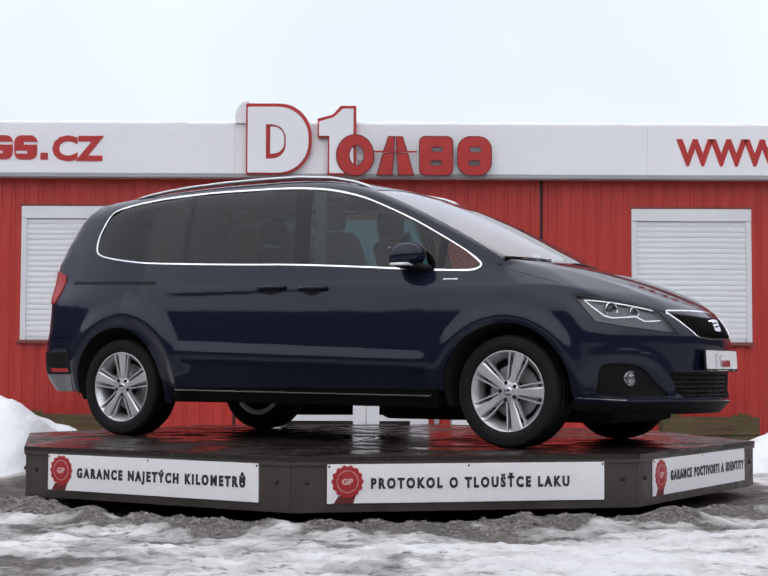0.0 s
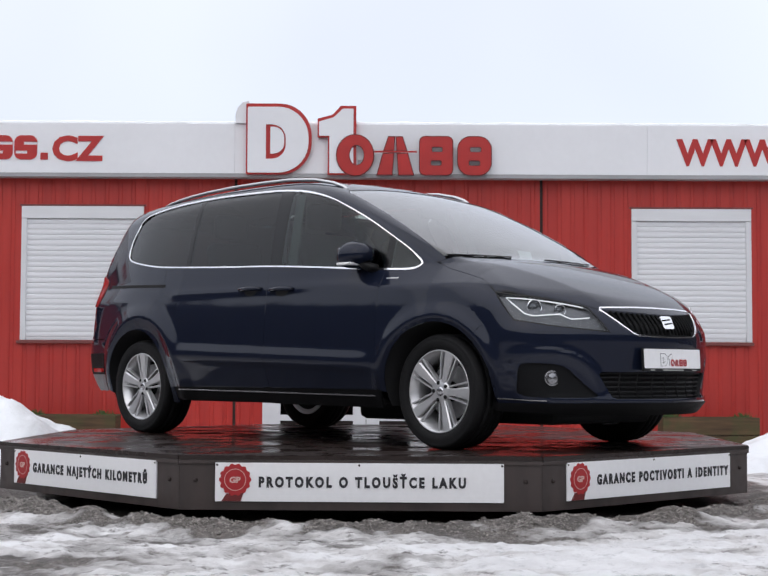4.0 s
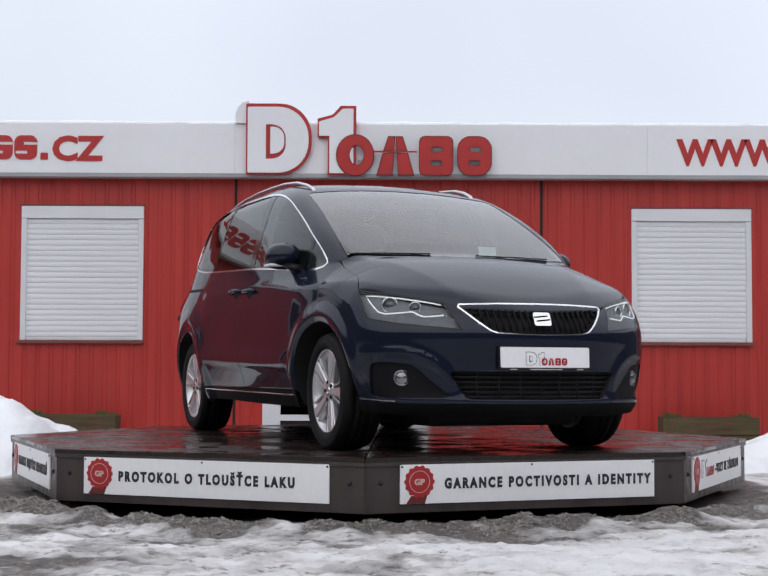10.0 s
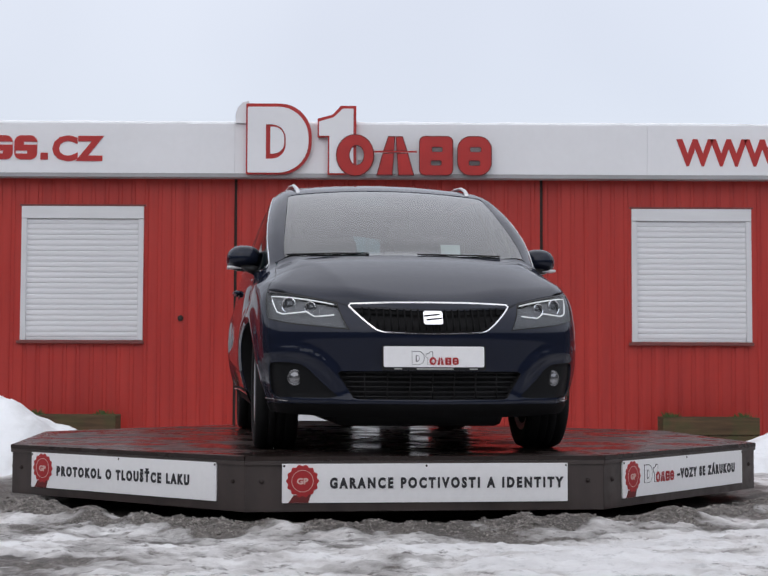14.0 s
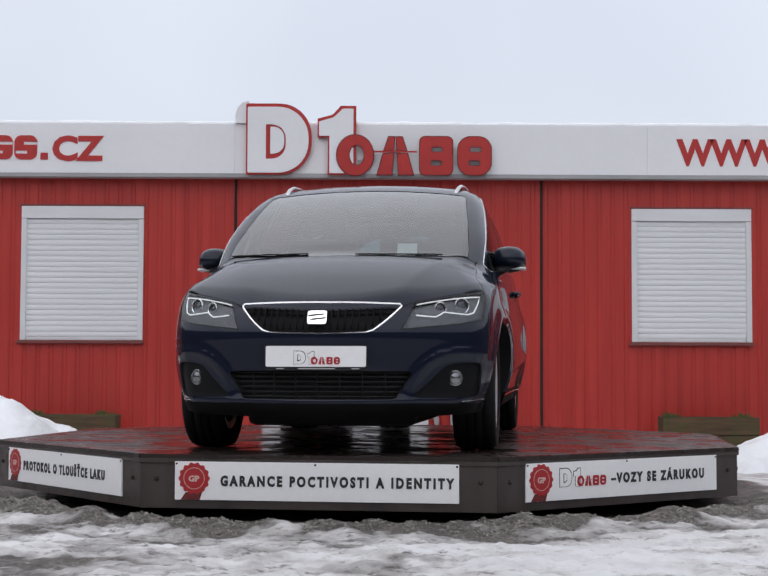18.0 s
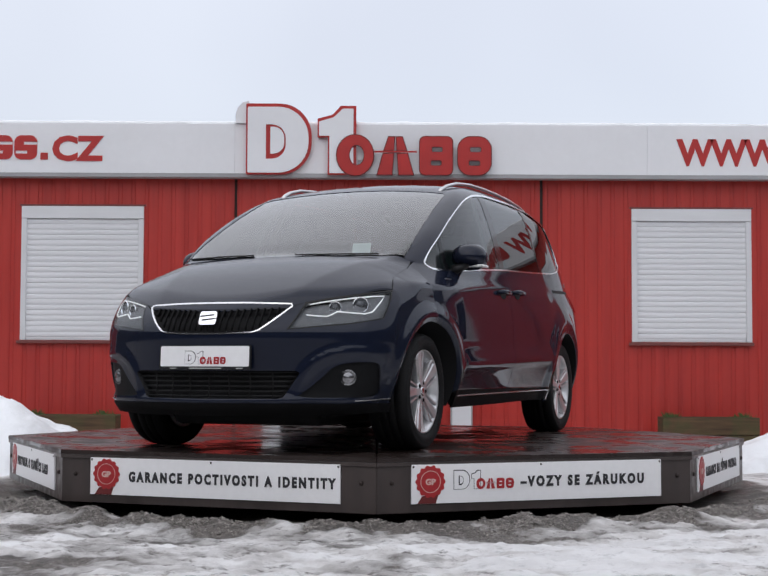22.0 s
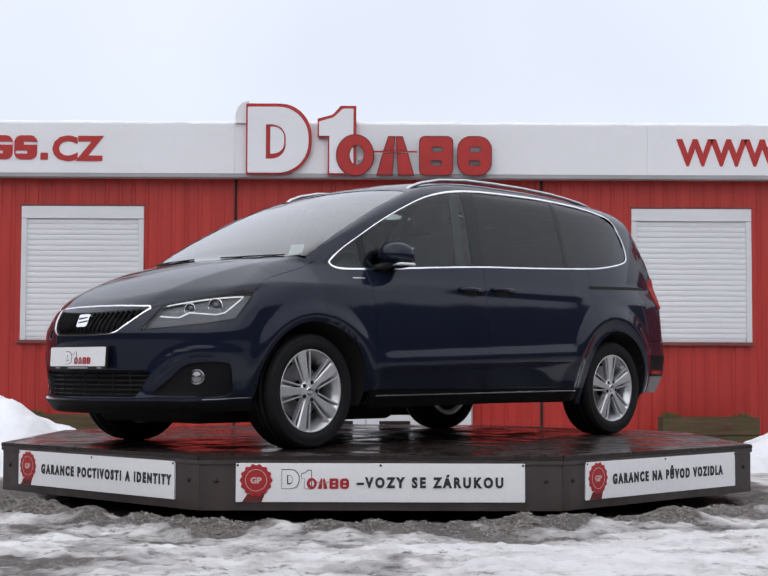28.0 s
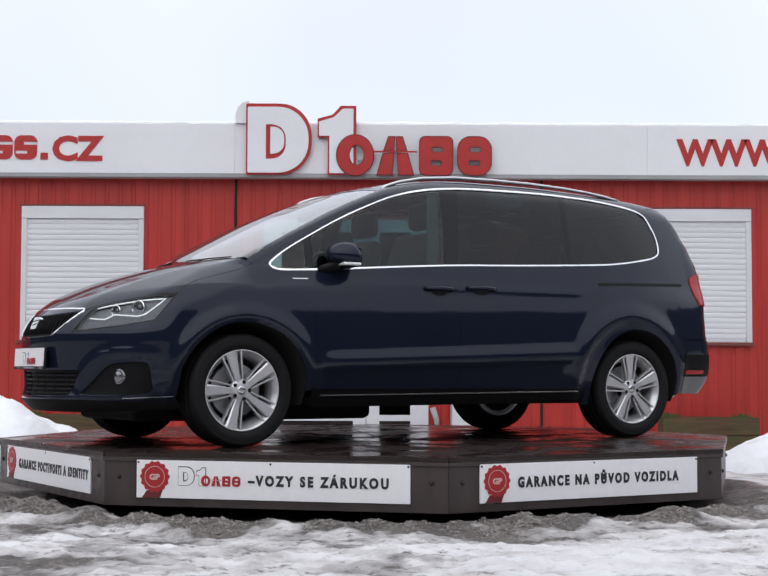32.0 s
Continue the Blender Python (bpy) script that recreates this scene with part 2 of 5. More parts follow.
def tube(path, radius, sides=8, bm=None, flat=1.0):
    """A round bar along a list of points."""
    bm = bm or bmesh.new()
    rings = []
    for i, p in enumerate(path):
        d = (Vector(path[min(i + 1, len(path) - 1)]) - Vector(path[max(i - 1, 0)])).normalized()
        u = d.cross(Vector((0, 0, 1)))
        u = (u if u.length > 0.01 else Vector((1, 0, 0))).normalized()
        v = u.cross(d)
        r = radius[i] if isinstance(radius, (list, tuple)) else radius
        rings.append([bm.verts.new(Vector(p) + r * (math.cos(a) * u + flat * math.sin(a) * v)) for a in (2 * math.pi * j / sides for j in range(sides))])
    for a, b in zip(rings, rings[1:]):
        for j in range(sides):
            bm.faces.new((a[j], a[(j + 1) % sides], b[(j + 1) % sides], b[j]))
    bm.faces.new(rings[0][::-1])
    bm.faces.new(rings[-1])
    bmesh.ops.recalc_face_normals(bm, faces=bm.faces)
    return bm


def lathe(profile, steps=48, bm=None, axis="Y"):
    """Turns a profile of (radius, along) about an axis."""
    bm = bm or bmesh.new()
    rings = []
    for i in range(steps):
        a = 2 * math.pi * i / steps
        rings.append([bm.verts.new((r * math.cos(a), h, r * math.sin(a)) if axis == "Y" else (r * math.cos(a), r * math.sin(a), h)) for r, h in profile])
    for i in range(steps):
        a, b = rings[i], rings[(i + 1) % steps]
        for j in range(len(profile) - 1):
            bm.faces.new((a[j], a[j + 1], b[j + 1], b[j]))
    bmesh.ops.recalc_face_normals(bm, faces=bm.faces)
    return bm


def lettering(body, width, height, depth, bold, material, parent, at, space=1.0):
    """Words in the XZ plane facing -Y, scaled to a width and a capital's height; every letter is a part of its own."""
    cu = bpy.data.curves.new("words", "FONT")
    cu.body, cu.size, cu.offset, cu.extrude, cu.resolution_u, cu.space_character = body, 1.0, bold, 0.02, 3, space
    ob = new("words", cu)
    bpy.context.view_layer.update()
    me = bpy.data.meshes.new_from_object(ob.evaluated_get(bpy.context.evaluated_depsgraph_get()))
    bpy.data.objects.remove(ob)
    bpy.data.curves.remove(cu)
    co = np.empty(len(me.vertices) * 3)
    me.vertices.foreach_get("co", co)
    co = co.reshape(-1, 3)
    sx = width / (co[:, 0].max() - co[:, 0].min())
    res = np.stack([(co[:, 0] - co[:, 0].min()) * sx, -co[:, 2] / 0.02 * depth, co[:, 1] * height / 0.73], 1)
    head = list(range(len(res)))

    def find(a):
        while head[a] != a:
            head[a] = head[head[a]]
            a = head[a]
        return a

    polys = [list(p.vertices) for p in me.polygons]
    for p in polys:
        for v in p[1:]:
            head[find(v)] = find(p[0])
    isles = {}
    for p in polys:
        isles.setdefault(find(p[0]), []).append(p)
    groups = []
    for fs in sorted(isles.values(), key=lambda fs: res[[v for f in fs for v in f], 0].min()):
        xs = res[[v for f in fs for v in f], 0]
        lo, hi = xs.min(), xs.max()
        for g in groups:
            if min(hi, g[1]) - max(lo, g[0]) > 0.5 * min(hi - lo, g[1] - g[0]):
                g[0], g[1] = min(lo, g[0]), max(hi, g[1])
                g[2] += fs
                break
        else:
            groups.append([lo, hi, list(fs)])
    for lo, hi, fs in groups:
        used = sorted({v for f in fs for v in f})
        num = {v: i for i, v in enumerate(used)}
        m = bpy.data.meshes.new("letter")
        m.from_pydata([tuple(res[v] - np.array([lo, 0, 0])) for v in used], [], [[num[v] for v in f] for f in fs])
        m.materials.append(material)
        part("letter", m, None, parent).location = Vector(at) + Vector((float(lo), 0, 0))
    bpy.data.meshes.remove(me)


def round_rect(x0, x1, z0, z1, radii, n=7):
    """An outline with its own corner radius at lower left, lower right, upper right and upper left."""
    out = []
    for (cx, cz, a0), r in zip(((x0, z0, 180), (x1, z0, 270), (x1, z1, 0), (x0, z1, 90)), radii):
        ox, oz = cx + (r if cx == x0 else -r), cz + (r if cz == z0 else -r)
        if r < 1e-4:
            out.append((cx, cz))
        else:
            out += [(ox + r * math.cos(radians(a0 + 90 * i / n)), oz + r * math.sin(radians(a0 + 90 * i / n))) for i in range(n + 1)]
    return out


def grown(pts, d):
    """An outline (counter-clockwise) moved outwards by d."""
    out, n = [], len(pts)
    for i in range(n):
        a, b, c = Vector(pts[i - 1]), Vector(pts[i]), Vector(pts[(i + 1) % n])
        u, v = (b - a), (c - b)
        if u.length < 1e-7 or v.length < 1e-7:
            continue
        nu, nv = Vector((u.y, -u.x)).normalized(), Vector((v.y, -v.x)).normalized()
        w = nu + nv
        w = w / max(0.35, w.dot(nu)) if w.length > 1e-6 else nu
        out.append(tuple(b + w * d))
    return out


# ---- ground ----
HEAPS = ((-1.78, 0.34, 1.0), (-0.97, 0.20, 1.0), (-0.30, 0.13, 0.45), (0.80, 0.24, 0.45), (1.60, 0.30, 0.55), (-2.4, 0.3, 0.7))


def ramp_up(v, a, b):
    t = max(0.0, min(1.0, (v - a) / (b - a)))
    return t * t * (3 - 2 * t)


def heap_at(x, y):
    """Gritty heaps pushed up along the front of the turntable."""
    return max(a * math.exp(-((x - c) / w) ** 2) for c, w, a in HEAPS) if y < 0 else 0.4


def yard_height(x, y):
    """Ruts and lumps of the trodden yard: hollow under the turntable's rim, with gritty heaps in front of it."""
    r = math.hypot(x, y)
    h = 0.022 * noise.fractal(Vector((x * 1.1, y * 1.3, 0.3)), 1.0, 2.0, 4) * (1 - ramp_up(r, 5.5, 8.0))
    if r < 7:
        h += 0.014 * noise.fractal(Vector((x * 5, y * 6, 2.1)), 0.8, 2.0, 3) + 0.011 * noise.fractal(Vector((x * 15, y * 17, 4.4)), 0.7, 2.0, 3) + 0.018 * (yard_snow(x, y) - 0.4) * ramp_up(r, 2.4, 2.8)
    heap = math.exp(-((r - 2.58 - 0.08 * noise.noise(Vector((x * 2.5, y * 2.5, 8)))) / 0.16) ** 2) * (0.66 + 0.52 * heap_at(x, y)) * (0.9 + 0.7 * noise.fractal(Vector((x * 3.5, y * 3.5, 5)), 0.8, 2.0, 3))
    under = 1 - ramp_up(r, 2.35, 2.62)
    return (h + 0.062 * heap - 0.012 * under) * min(1.0, 30 / (r + 1e-6)) - 0.012


def yard_snow(x, y):
    """Share of snow: bare grit near the turntable, patches of trodden snow further out, whiter towards one side of the foreground."""
    r = math.hypot(x, y)
    s = 0.30 + 0.75 * noise.fractal(Vector((x * 2.0, y * 3.0, 7.7)), 0.7, 2.1, 5)
    edge = 2.60 + 0.16 * heap_at(x, y) + 0.22 * noise.fractal(Vector((x * 2.6, y * 2.6, 1.7)), 0.8, 2.0, 3)
    s -= 0.09 * ramp_up(-x, 0.2, 1.2) * (1 if y < 0 else 0)
    s += 0.34 * ramp_up(r, edge, edge + 0.25) - 0.75 * (1 - ramp_up(r, edge - 0.12, edge + 0.06))
    s += 0.46 * ramp_up(-y + 0.25 * x, 2.95, 3.6) * ramp_up(x, -0.5, 0.9) * (1 if r < 9 else 0)
    s -= 0.22 * math.exp(-((x - 1.0) / 0.9) ** 2 - ((y + 2.95) / 0.22) ** 2)
    s += 0.25 * max(0, min(1, (y - 0.2) / 1.0)) * (1 if r < 7 else 0)
    far = ramp_up(r, 4.6, 7.0)
    return max(0.0, min(1.0, s)) * (1 - far) + 0.30 * far


def build_ground():
    far = [60 * 1.9 ** i for i in range(4)]
    gx = [-v for v in far[::-1]] + list(np.linspace(-40, -8, 17)) + list(np.arange(-7.5, -2.6, 0.14)) + list(np.arange(-2.5, 2.501, 0.0165)) + \
        list(np.arange(2.6, 7.6, 0.14)) + list(np.linspace(8, 40, 17)) + far
    gy = [-v for v in far[::-1]] + list(np.linspace(-40, -8, 17)) + list(np.arange(-7.4, -4.7, 0.2)) + list(np.arange(-4.6, -1.6, 0.0165)) + list(np.arange(-1.55, -1.2, 0.07)) + \
        list(np.arange(-1.1, 6, 0.2)) + list(np.linspace(7, 40, 12)) + far
    co, snow = [], []
    for y in gy:
        for x in gx:
            co.append((x, y, yard_height(x, y)))
            snow.append(yard_snow(x, y))
    w = len(gx)
    faces = [(j * w + i, j * w + i + 1, (j + 1) * w + i + 1, (j + 1) * w + i) for j in range(len(gy) - 1) for i in range(w - 1)]
    me = bpy.data.meshes.new("ground")
    me.from_pydata(co, [], faces)
    a = me.attributes.new("snow", "FLOAT", "POINT")
    a.data.foreach_set("value", snow)
    me.polygons.foreach_set("use_smooth", [True] * len(me.polygons))
    me.materials.append(M_YARD)
    tagged(new("ground", me), "wet gritty yard with streaks of trodden grey-white snow", "ground", kind="structure")
    # loose grit along the rim of the turntable
    rng = random.Random(4)
    verts, fc = [], []
    for _ in range(26000):
        ang, r = radians(rng.uniform(195, 345)), 2.56 + rng.gauss(0.04, 0.12)
        x, y = r * math.cos(ang), r * math.sin(ang)
        if r < 2.3 or rng.random() > 0.25 + heap_at(x, y) or yard_snow(x, y) > 0.22:
            continue
        s = rng.uniform(0.0026, 0.0068) * (1.9 if rng.random() < 0.04 else 1)
        z = yard_height(x, y) + s * 0.3
        b = len(verts)
        for dx, dy, dz in ((1, 0, 0), (-1, 0, 0), (0, 1, 0), (0, -1, 0), (0, 0, 1), (0, 0, -1)):
            q = rng.uniform(0.6, 1.25) * s
            verts.append((x + dx * q * 1.2 + rng.uniform(-.3, .3) * s, y + dy * q * 1.1, z + dz * q * 0.8 + rng.uniform(-.3, .3) * s))
        fc += [(b + i, b + j, b + k_) for i, j, k_ in ((0, 2, 4), (2, 1, 4), (1, 3, 4), (3, 0, 4), (2, 0, 5), (1, 2, 5), (3, 1, 5), (0, 3, 5))]
    me = bpy.data.meshes.new("gravel")
    me.from_pydata(verts, [], fc)
    me.materials.append(M_GRAVEL)
    tagged(new("gravel", me), "loose grey gravel stones on the yard", "gravel", kind="stuff")


def unseen_trees():
    """A dark treeline added out of view, far behind the camera, to darken the car's reflections: uneven spires, denser
    towards the ground.
    """
    rng = random.Random(9)
    bm = bmesh.new()
    for ring, (r, low, high) in enumerate(((47, 10.2, 11.2), (50, 11.8, 12.8), (54, 13.4, 14.4))):
        a = 138.0
        while a < 402:
            wide = rng.uniform(0.5, 1.1)
            h = rng.uniform(low, high) * (0.97 + 0.07 * noise.noise(Vector((a * 0.05, ring, 3))))
            ca, sa = math.cos(radians(a)), math.sin(radians(a))
            rr = r + rng.uniform(-1.5, 1.5)

            def at(off, z):
                return bm.verts.new((rr * ca - off * sa, rr * sa + off * ca, z))

            bm.faces.new((at(-wide, -0.5), at(wide, -0.5), at(wide * 0.9, h * 0.6), at(wide * 0.55, h * 0.86), at(0, h), at(-wide * 0.6, h * 0.84), at(-wide * 0.95, h * 0.58)))
            a += rng.uniform(0.35, 0.8)
    thing("backdrop", bm, M_BACKDROP, "unseen dark treeline, added for dark reflections in the car", "treeline", kind="structure")


def snow_heap(cx, cy, rx, ry, top, seed, label):
    n = 46
    bm = bmesh.new()
    grid = []
    for j in range(n):
        row = []
        for i in range(n):
            u, v = -1.15 + 2.3 * i / (n - 1), -1.15 + 2.3 * j / (n - 1)
            d = math.hypot(u, v) + 0.16 * noise.fractal(Vector((u * 1.4, v * 1.4, seed)), 1, 2, 3)
            h = max(0.0, 1 - d * d)
            z = top * h ** 0.75 * (1 + 0.25 * noise.fractal(Vector((u * 3, v * 3, seed + 4)), 1, 2, 4)) - 0.05
            row.append(bm.verts.new((cx + u * rx, cy + v * ry, z)))
        grid.append(row)
    for j in range(n - 1):
        for i in range(n - 1):
            bm.faces.new((grid[j][i], grid[j][i + 1], grid[j + 1][i + 1], grid[j + 1][i]))
    thing("snow_mound", bm, M_SNOW, label, "snow mound", "heaps of cleared snow", smooth=True)


# ---- building ----
WALL_Y, FACE_Y = 5.0, 4.86
OPEN = [(-3.60, -2.365, 1.085, 2.44), (2.575, 3.79, 1.085, 2.435), (-1.15, 0.52, 0.20, 2.31), (-7.2, -6.0, 1.085, 2.44), (5.70, 6.90, 1.085, 2.44)]
SEAMS = [-7.60, -4.54, -1.437, 1.662, 4.76]


def build_wall():
    x0, x1, z0, z1 = -9.2, 8.5, 0.02, 2.80
    pitch, deep = 0.135, 0.008
    marks = []
    x = x0
    while x < x1:
        for off, d in ((0.0, 0.0), (0.085, 0.0), (0.097, deep), (0.123, deep)):
            marks.append((x + off, d))
        x += pitch
    extra = [v for o in OPEN for v in o[:2]] + [s + d for s in SEAMS for d in (-0.015, 0.015)]
    xs = [m[0] for m in marks]
    ds = [m[1] for m in marks]
    for e in extra:
        marks.append((e, float(np.interp(e, xs, ds))))
    marks.sort()
    zs = sorted({z0, z1, *[v for o in OPEN for v in o[2:]]})
    bm = bmesh.new()
    for (xa, da), (xb, db) in zip(marks, marks[1:]):
        if xb - xa < 1e-5:
            continue
        xm = (xa + xb) / 2
        for za, zb in zip(zs, zs[1:]):
            zm = (za + zb) / 2
            if any(o[0] < xm < o[1] and o[2] < zm < o[3] for o in OPEN) or any(abs(xm - s) < 0.015 for s in SEAMS):
                continue
            bm.faces.new([bm.verts.new(p) for p in ((xa, WALL_Y + da, za), (xb, WALL_Y + db, za), (xb, WALL_Y + db, zb), (xa, WALL_Y + da, zb))])
    bmesh.ops.remove_doubles(bm, verts=bm.verts, dist=1e-5)
    # inner skin, closed towards the openings
    inner = sorted({x0, x1, *[v for o in OPEN for v in o[:2]]})
    for xa, xb in zip(inner, inner[1:]):
        for za, zb in zip(zs, zs[1:]):
            if not any(o[0] < (xa + xb) / 2 < o[1] and o[2] < (za + zb) / 2 < o[3] for o in OPEN):
                bm.faces.new([bm.verts.new(p) for p in ((xa, WALL_Y + 0.11, za), (xa, WALL_Y + 0.11, zb), (xb, WALL_Y + 0.11, zb), (xb, WALL_Y + 0.11, za))])
    for xa, xb, za, zb in OPEN:
        for q in (((xa, za), (xa, zb)), ((xa, zb), (xb, zb)), ((xb, zb), (xb, za)), ((xb, za), (xa, za))):
            bm.faces.new([bm.verts.new((p[0], y, p[1])) for p, y in ((q[0], WALL_Y), (q[1], WALL_Y), (q[1], WALL_Y + 0.11), (q[0], WALL_Y + 0.11))])
    wall = thing("wall_front", bm, M_WALL, "red ribbed sheet-metal wall of a container office", "wall", kind="structure")
    for s in SEAMS:
        part("seam", box(bmesh.new(), s - 0.015, s + 0.015, WALL_Y + 0.012, WALL_Y + 0.05, z0, z1), M_SEAM, wall, "dark joint between two containers")
    bm = bmesh.new()
    box(bm, x0, x1, 12.0, 12.1, 0, 2.8)
    box(bm, x0, x0 + 0.1, 5.12, 12.0, 0, 2.8)
    box(bm, x1 - 0.1, x1, 5.12, 12.0, 0, 2.8)
    for a in (x0 - 0.02, x1 - 0.08):
        part("corner_trim", box(bmesh.new(), a, a + 0.10, WALL_Y - 0.035, WALL_Y - 0.002, 0.02, 2.72, 0.006), M_WHITE, wall, "white corner trim of the end container")
    thing("wall_rear", bm, M_WALL, "plain red rear and side walls of the office", "wall", kind="structure")
    thing("floor", box(bmesh.new(), x0 + 0.1, x1 - 0.1, 5.12, 12.0, 0.05, 0.15), M_TRIM, "dark office floor", "floor", kind="structure")
    roof = thing("roof", box(bmesh.new(), x0, x1, FACE_Y + 0.12, 12.2, 2.81, 2.95), M_DRIP, "flat grey roof behind the fascia", "roof", kind="structure")
    bm = bmesh.new()
    n = 220
    top = [[bm.verts.new((x0 + (x1 - x0) * i / n, y, z + a * noise.fractal(Vector((i * 0.2, y, 1)), 1, 2, 3))) for i in range(n + 1)]
           for y, z, a in ((FACE_Y + 0.003, 3.262, 0.0), (FACE_Y + 0.006, 3.280, 0.004), (FACE_Y + 0.05, 3.300, 0.010), (FACE_Y + 0.16, 3.318, 0.016), (FACE_Y + 1.0, 3.330, 0.02), (12.0, 3.33, 0.02))]
    for a, b in zip(top, top[1:]):
        for i in range(n):
            bm.faces.new((a[i], a[i + 1], b[i + 1], b[i]))
    thing("roof_snow", bm, M_SNOW, "thin layer of snow along the roof edge", "snow", kind="structure", smooth=True)
    # fascia in panels
    fascia = thing("fascia", None, None, "pale grey sheet fascia above the red wall", "fascia", kind="structure")
    edges = [-9.2, -7.6, -4.54, -1.44, 2.72, 4.76, 8.5]
    for a, b in zip(edges, edges[1:]):
        part("panel", box(bmesh.new(), a + 0.0006, b - 0.0006, FACE_Y, FACE_Y + 0.1, 2.765, 3.266, 0.002), M_FASCIA, fascia)
    part("drip_edge", box(bmesh.new(), x0, x1, FACE_Y - 0.012, FACE_Y + 0.13, 2.722, 2.763, 0.004), M_DRIP, fascia, "grey drip edge")
    wall_knob = thing("wall_knob", lathe([(0.0, -0.035), (0.022, -0.03), (0.03, -0.01), (0.02, 0.0), (0.012, 0.02)], 12), M_SEAM,
                      "small dark round fitting on the red wall", "wall fitting", smooth=True)
    wall_knob.location = (-1.985, WALL_Y - 0.0, 1.31)


def shutter_window(name, x0, x1, z0, z1):
    win = thing(name, None, None, "closed white roller shutter in a white frame on the red wall", "window", kind="structure")
    y = WALL_Y - 0.015
    f = 0.055
    part("shutter_box", box(bmesh.new(), x0, x1, y - 0.012, y + 0.12, z1 - 0.125, z1, 0.006), M_SHUTTER, win, "shutter box")
    for a in (x0, x1 - f):
        part("guide_rail", box(bmesh.new(), a, a + f, y - 0.006, y + 0.1, z0, z1 - 0.127, 0.004), M_WHITE, win)
    part("bottom_bar", box(bmesh.new(), x0 + f + 0.002, x1 - f - 0.002, y + 0.012, y + 0.045, z0, z0 + 0.03, 0.004), M_WHITE, win)
    slats = 22
    h = (z1 - 0.127 - z0 - 0.03) / slats
    prof = [(0.0, 0.020), (0.10, 0.0135), (0.5, 0.010), (0.88, 0.0125), (1.0, 0.020)]
    bm = bmesh.new()
    rows = [[bm.verts.new((x, y + d, h * u)) for u, d in prof] for x in (x0 + f - 0.01, x1 - f + 0.01)]
    for i in range(len(prof) - 1):
        bm.faces.new((rows[0][i], rows[1][i], rows[1][i + 1], rows[0][i + 1]))
    bm.faces.new([bm.verts.new(p) for p in ((x0 + f, y + 0.03, 0), (x0 + f, y + 0.03, h), (x1 - f, y + 0.03, h), (x1 - f, y + 0.03, 0))])
    me = mesh_of("slat", bm, M_SHUTTER)
    for i in range(slats):
        s = part("slat", me, None, win)
        s.location.z = z0 + 0.03 + i * h
    part("sill", box(bmesh.new(), x0 - 0.03, x1 + 0.012, WALL_Y - 0.045, WALL_Y + 0.06, z0 - 0.035, z0 - 0.004, 0.004), M_SILL, win, "red-brown metal sill")
    part("head_trim", box(bmesh.new(), x0 - 0.02, x1 + 0.02, WALL_Y - 0.02, WALL_Y + 0.03, z1 + 0.002, z1 + 0.02, 0.003), M_SILL, win)


def entrance():
    x0, x1, z0, z1 = OPEN[2]
    door = thing("door_1", None, None, "white-framed double glass door in the red wall", "door", kind="structure")
    y0, y1 = WALL_Y - 0.02, WALL_Y + 0.07
    mid = -0.108
    for a, b, wa, wb in ((x0, mid - 0.003, 0.18, 0.128), (mid + 0.003, x1, 0.130, 0.183)):
        hole = [(a + wa, 0.342), (a + wa, z1 - 0.12), (b - wb, z1 - 0.12), (b - wb, 0.342)]
        kick = [(a + wa, z0 + 0.002), (a + wa, 0.283), (b - wb, 0.283), (b - wb, z0 + 0.002)]
        leaf = part("leaf", slab([(a, z0), (b, z0), (b, z1), (a, z1)], y0, y1, holes=[hole, kick]), M_WHITE, door, "white door leaf frame")
        part("pane", box(bmesh.new(), a + wa - 0.01, b - wb + 0.01, y0 + 0.04, y0 + 0.052, 0.332, z1 - 0.11), G_DOOR, leaf, "dark glass pane")
        part("kick_plate", box(bmesh.new(), a + wa - 0.01, b - wb + 0.01, y0 + 0.03, y0 + 0.052, z0, 0.29), M_SEAM, leaf, "dark kick plate")
    part("threshold", box(bmesh.new(), x0 - 0.02, x1 + 0.02, y0 - 0.06, y0 - 0.004, z0 - 0.05, z0 - 0.004, 0.005), M_SEAM, door)
    part("handle", tube([(mid + 0.07, y0 - 0.05, 1.15), (mid + 0.07, y0 - 0.05, 1.40)], 0.012), M_STEEL, door)
    cab = thing("meter_box", box(bmesh.new(), 0.74, 0.96, WALL_Y - 0.09, WALL_Y - 0.002, 0.20, 0.52, 0.008), M_DRIP, "small grey utility box on the wall", "utility box")
    part("lid", box(bmesh.new(), 0.755, 0.945, WALL_Y - 0.098, WALL_Y - 0.091, 0.215, 0.505, 0.003), M_WHITE, cab)
    pipe = thing("downpipe", tube([(0.60, WALL_Y - 0.04, 0.02), (0.60, WALL_Y - 0.04, 0.30), (0.56, WALL_Y - 0.04, 0.42)], 0.03, 10), M_DRIP, "short grey pipe beside the door", "pipe", smooth=True)
    # windows of the neighbouring containers, seen in reflections
    for name, (a, b, za, zb) in (("window_3", OPEN[3]), ("window_4", OPEN[4])):
        dark_window(name, a, b, za, zb, y0, y1)


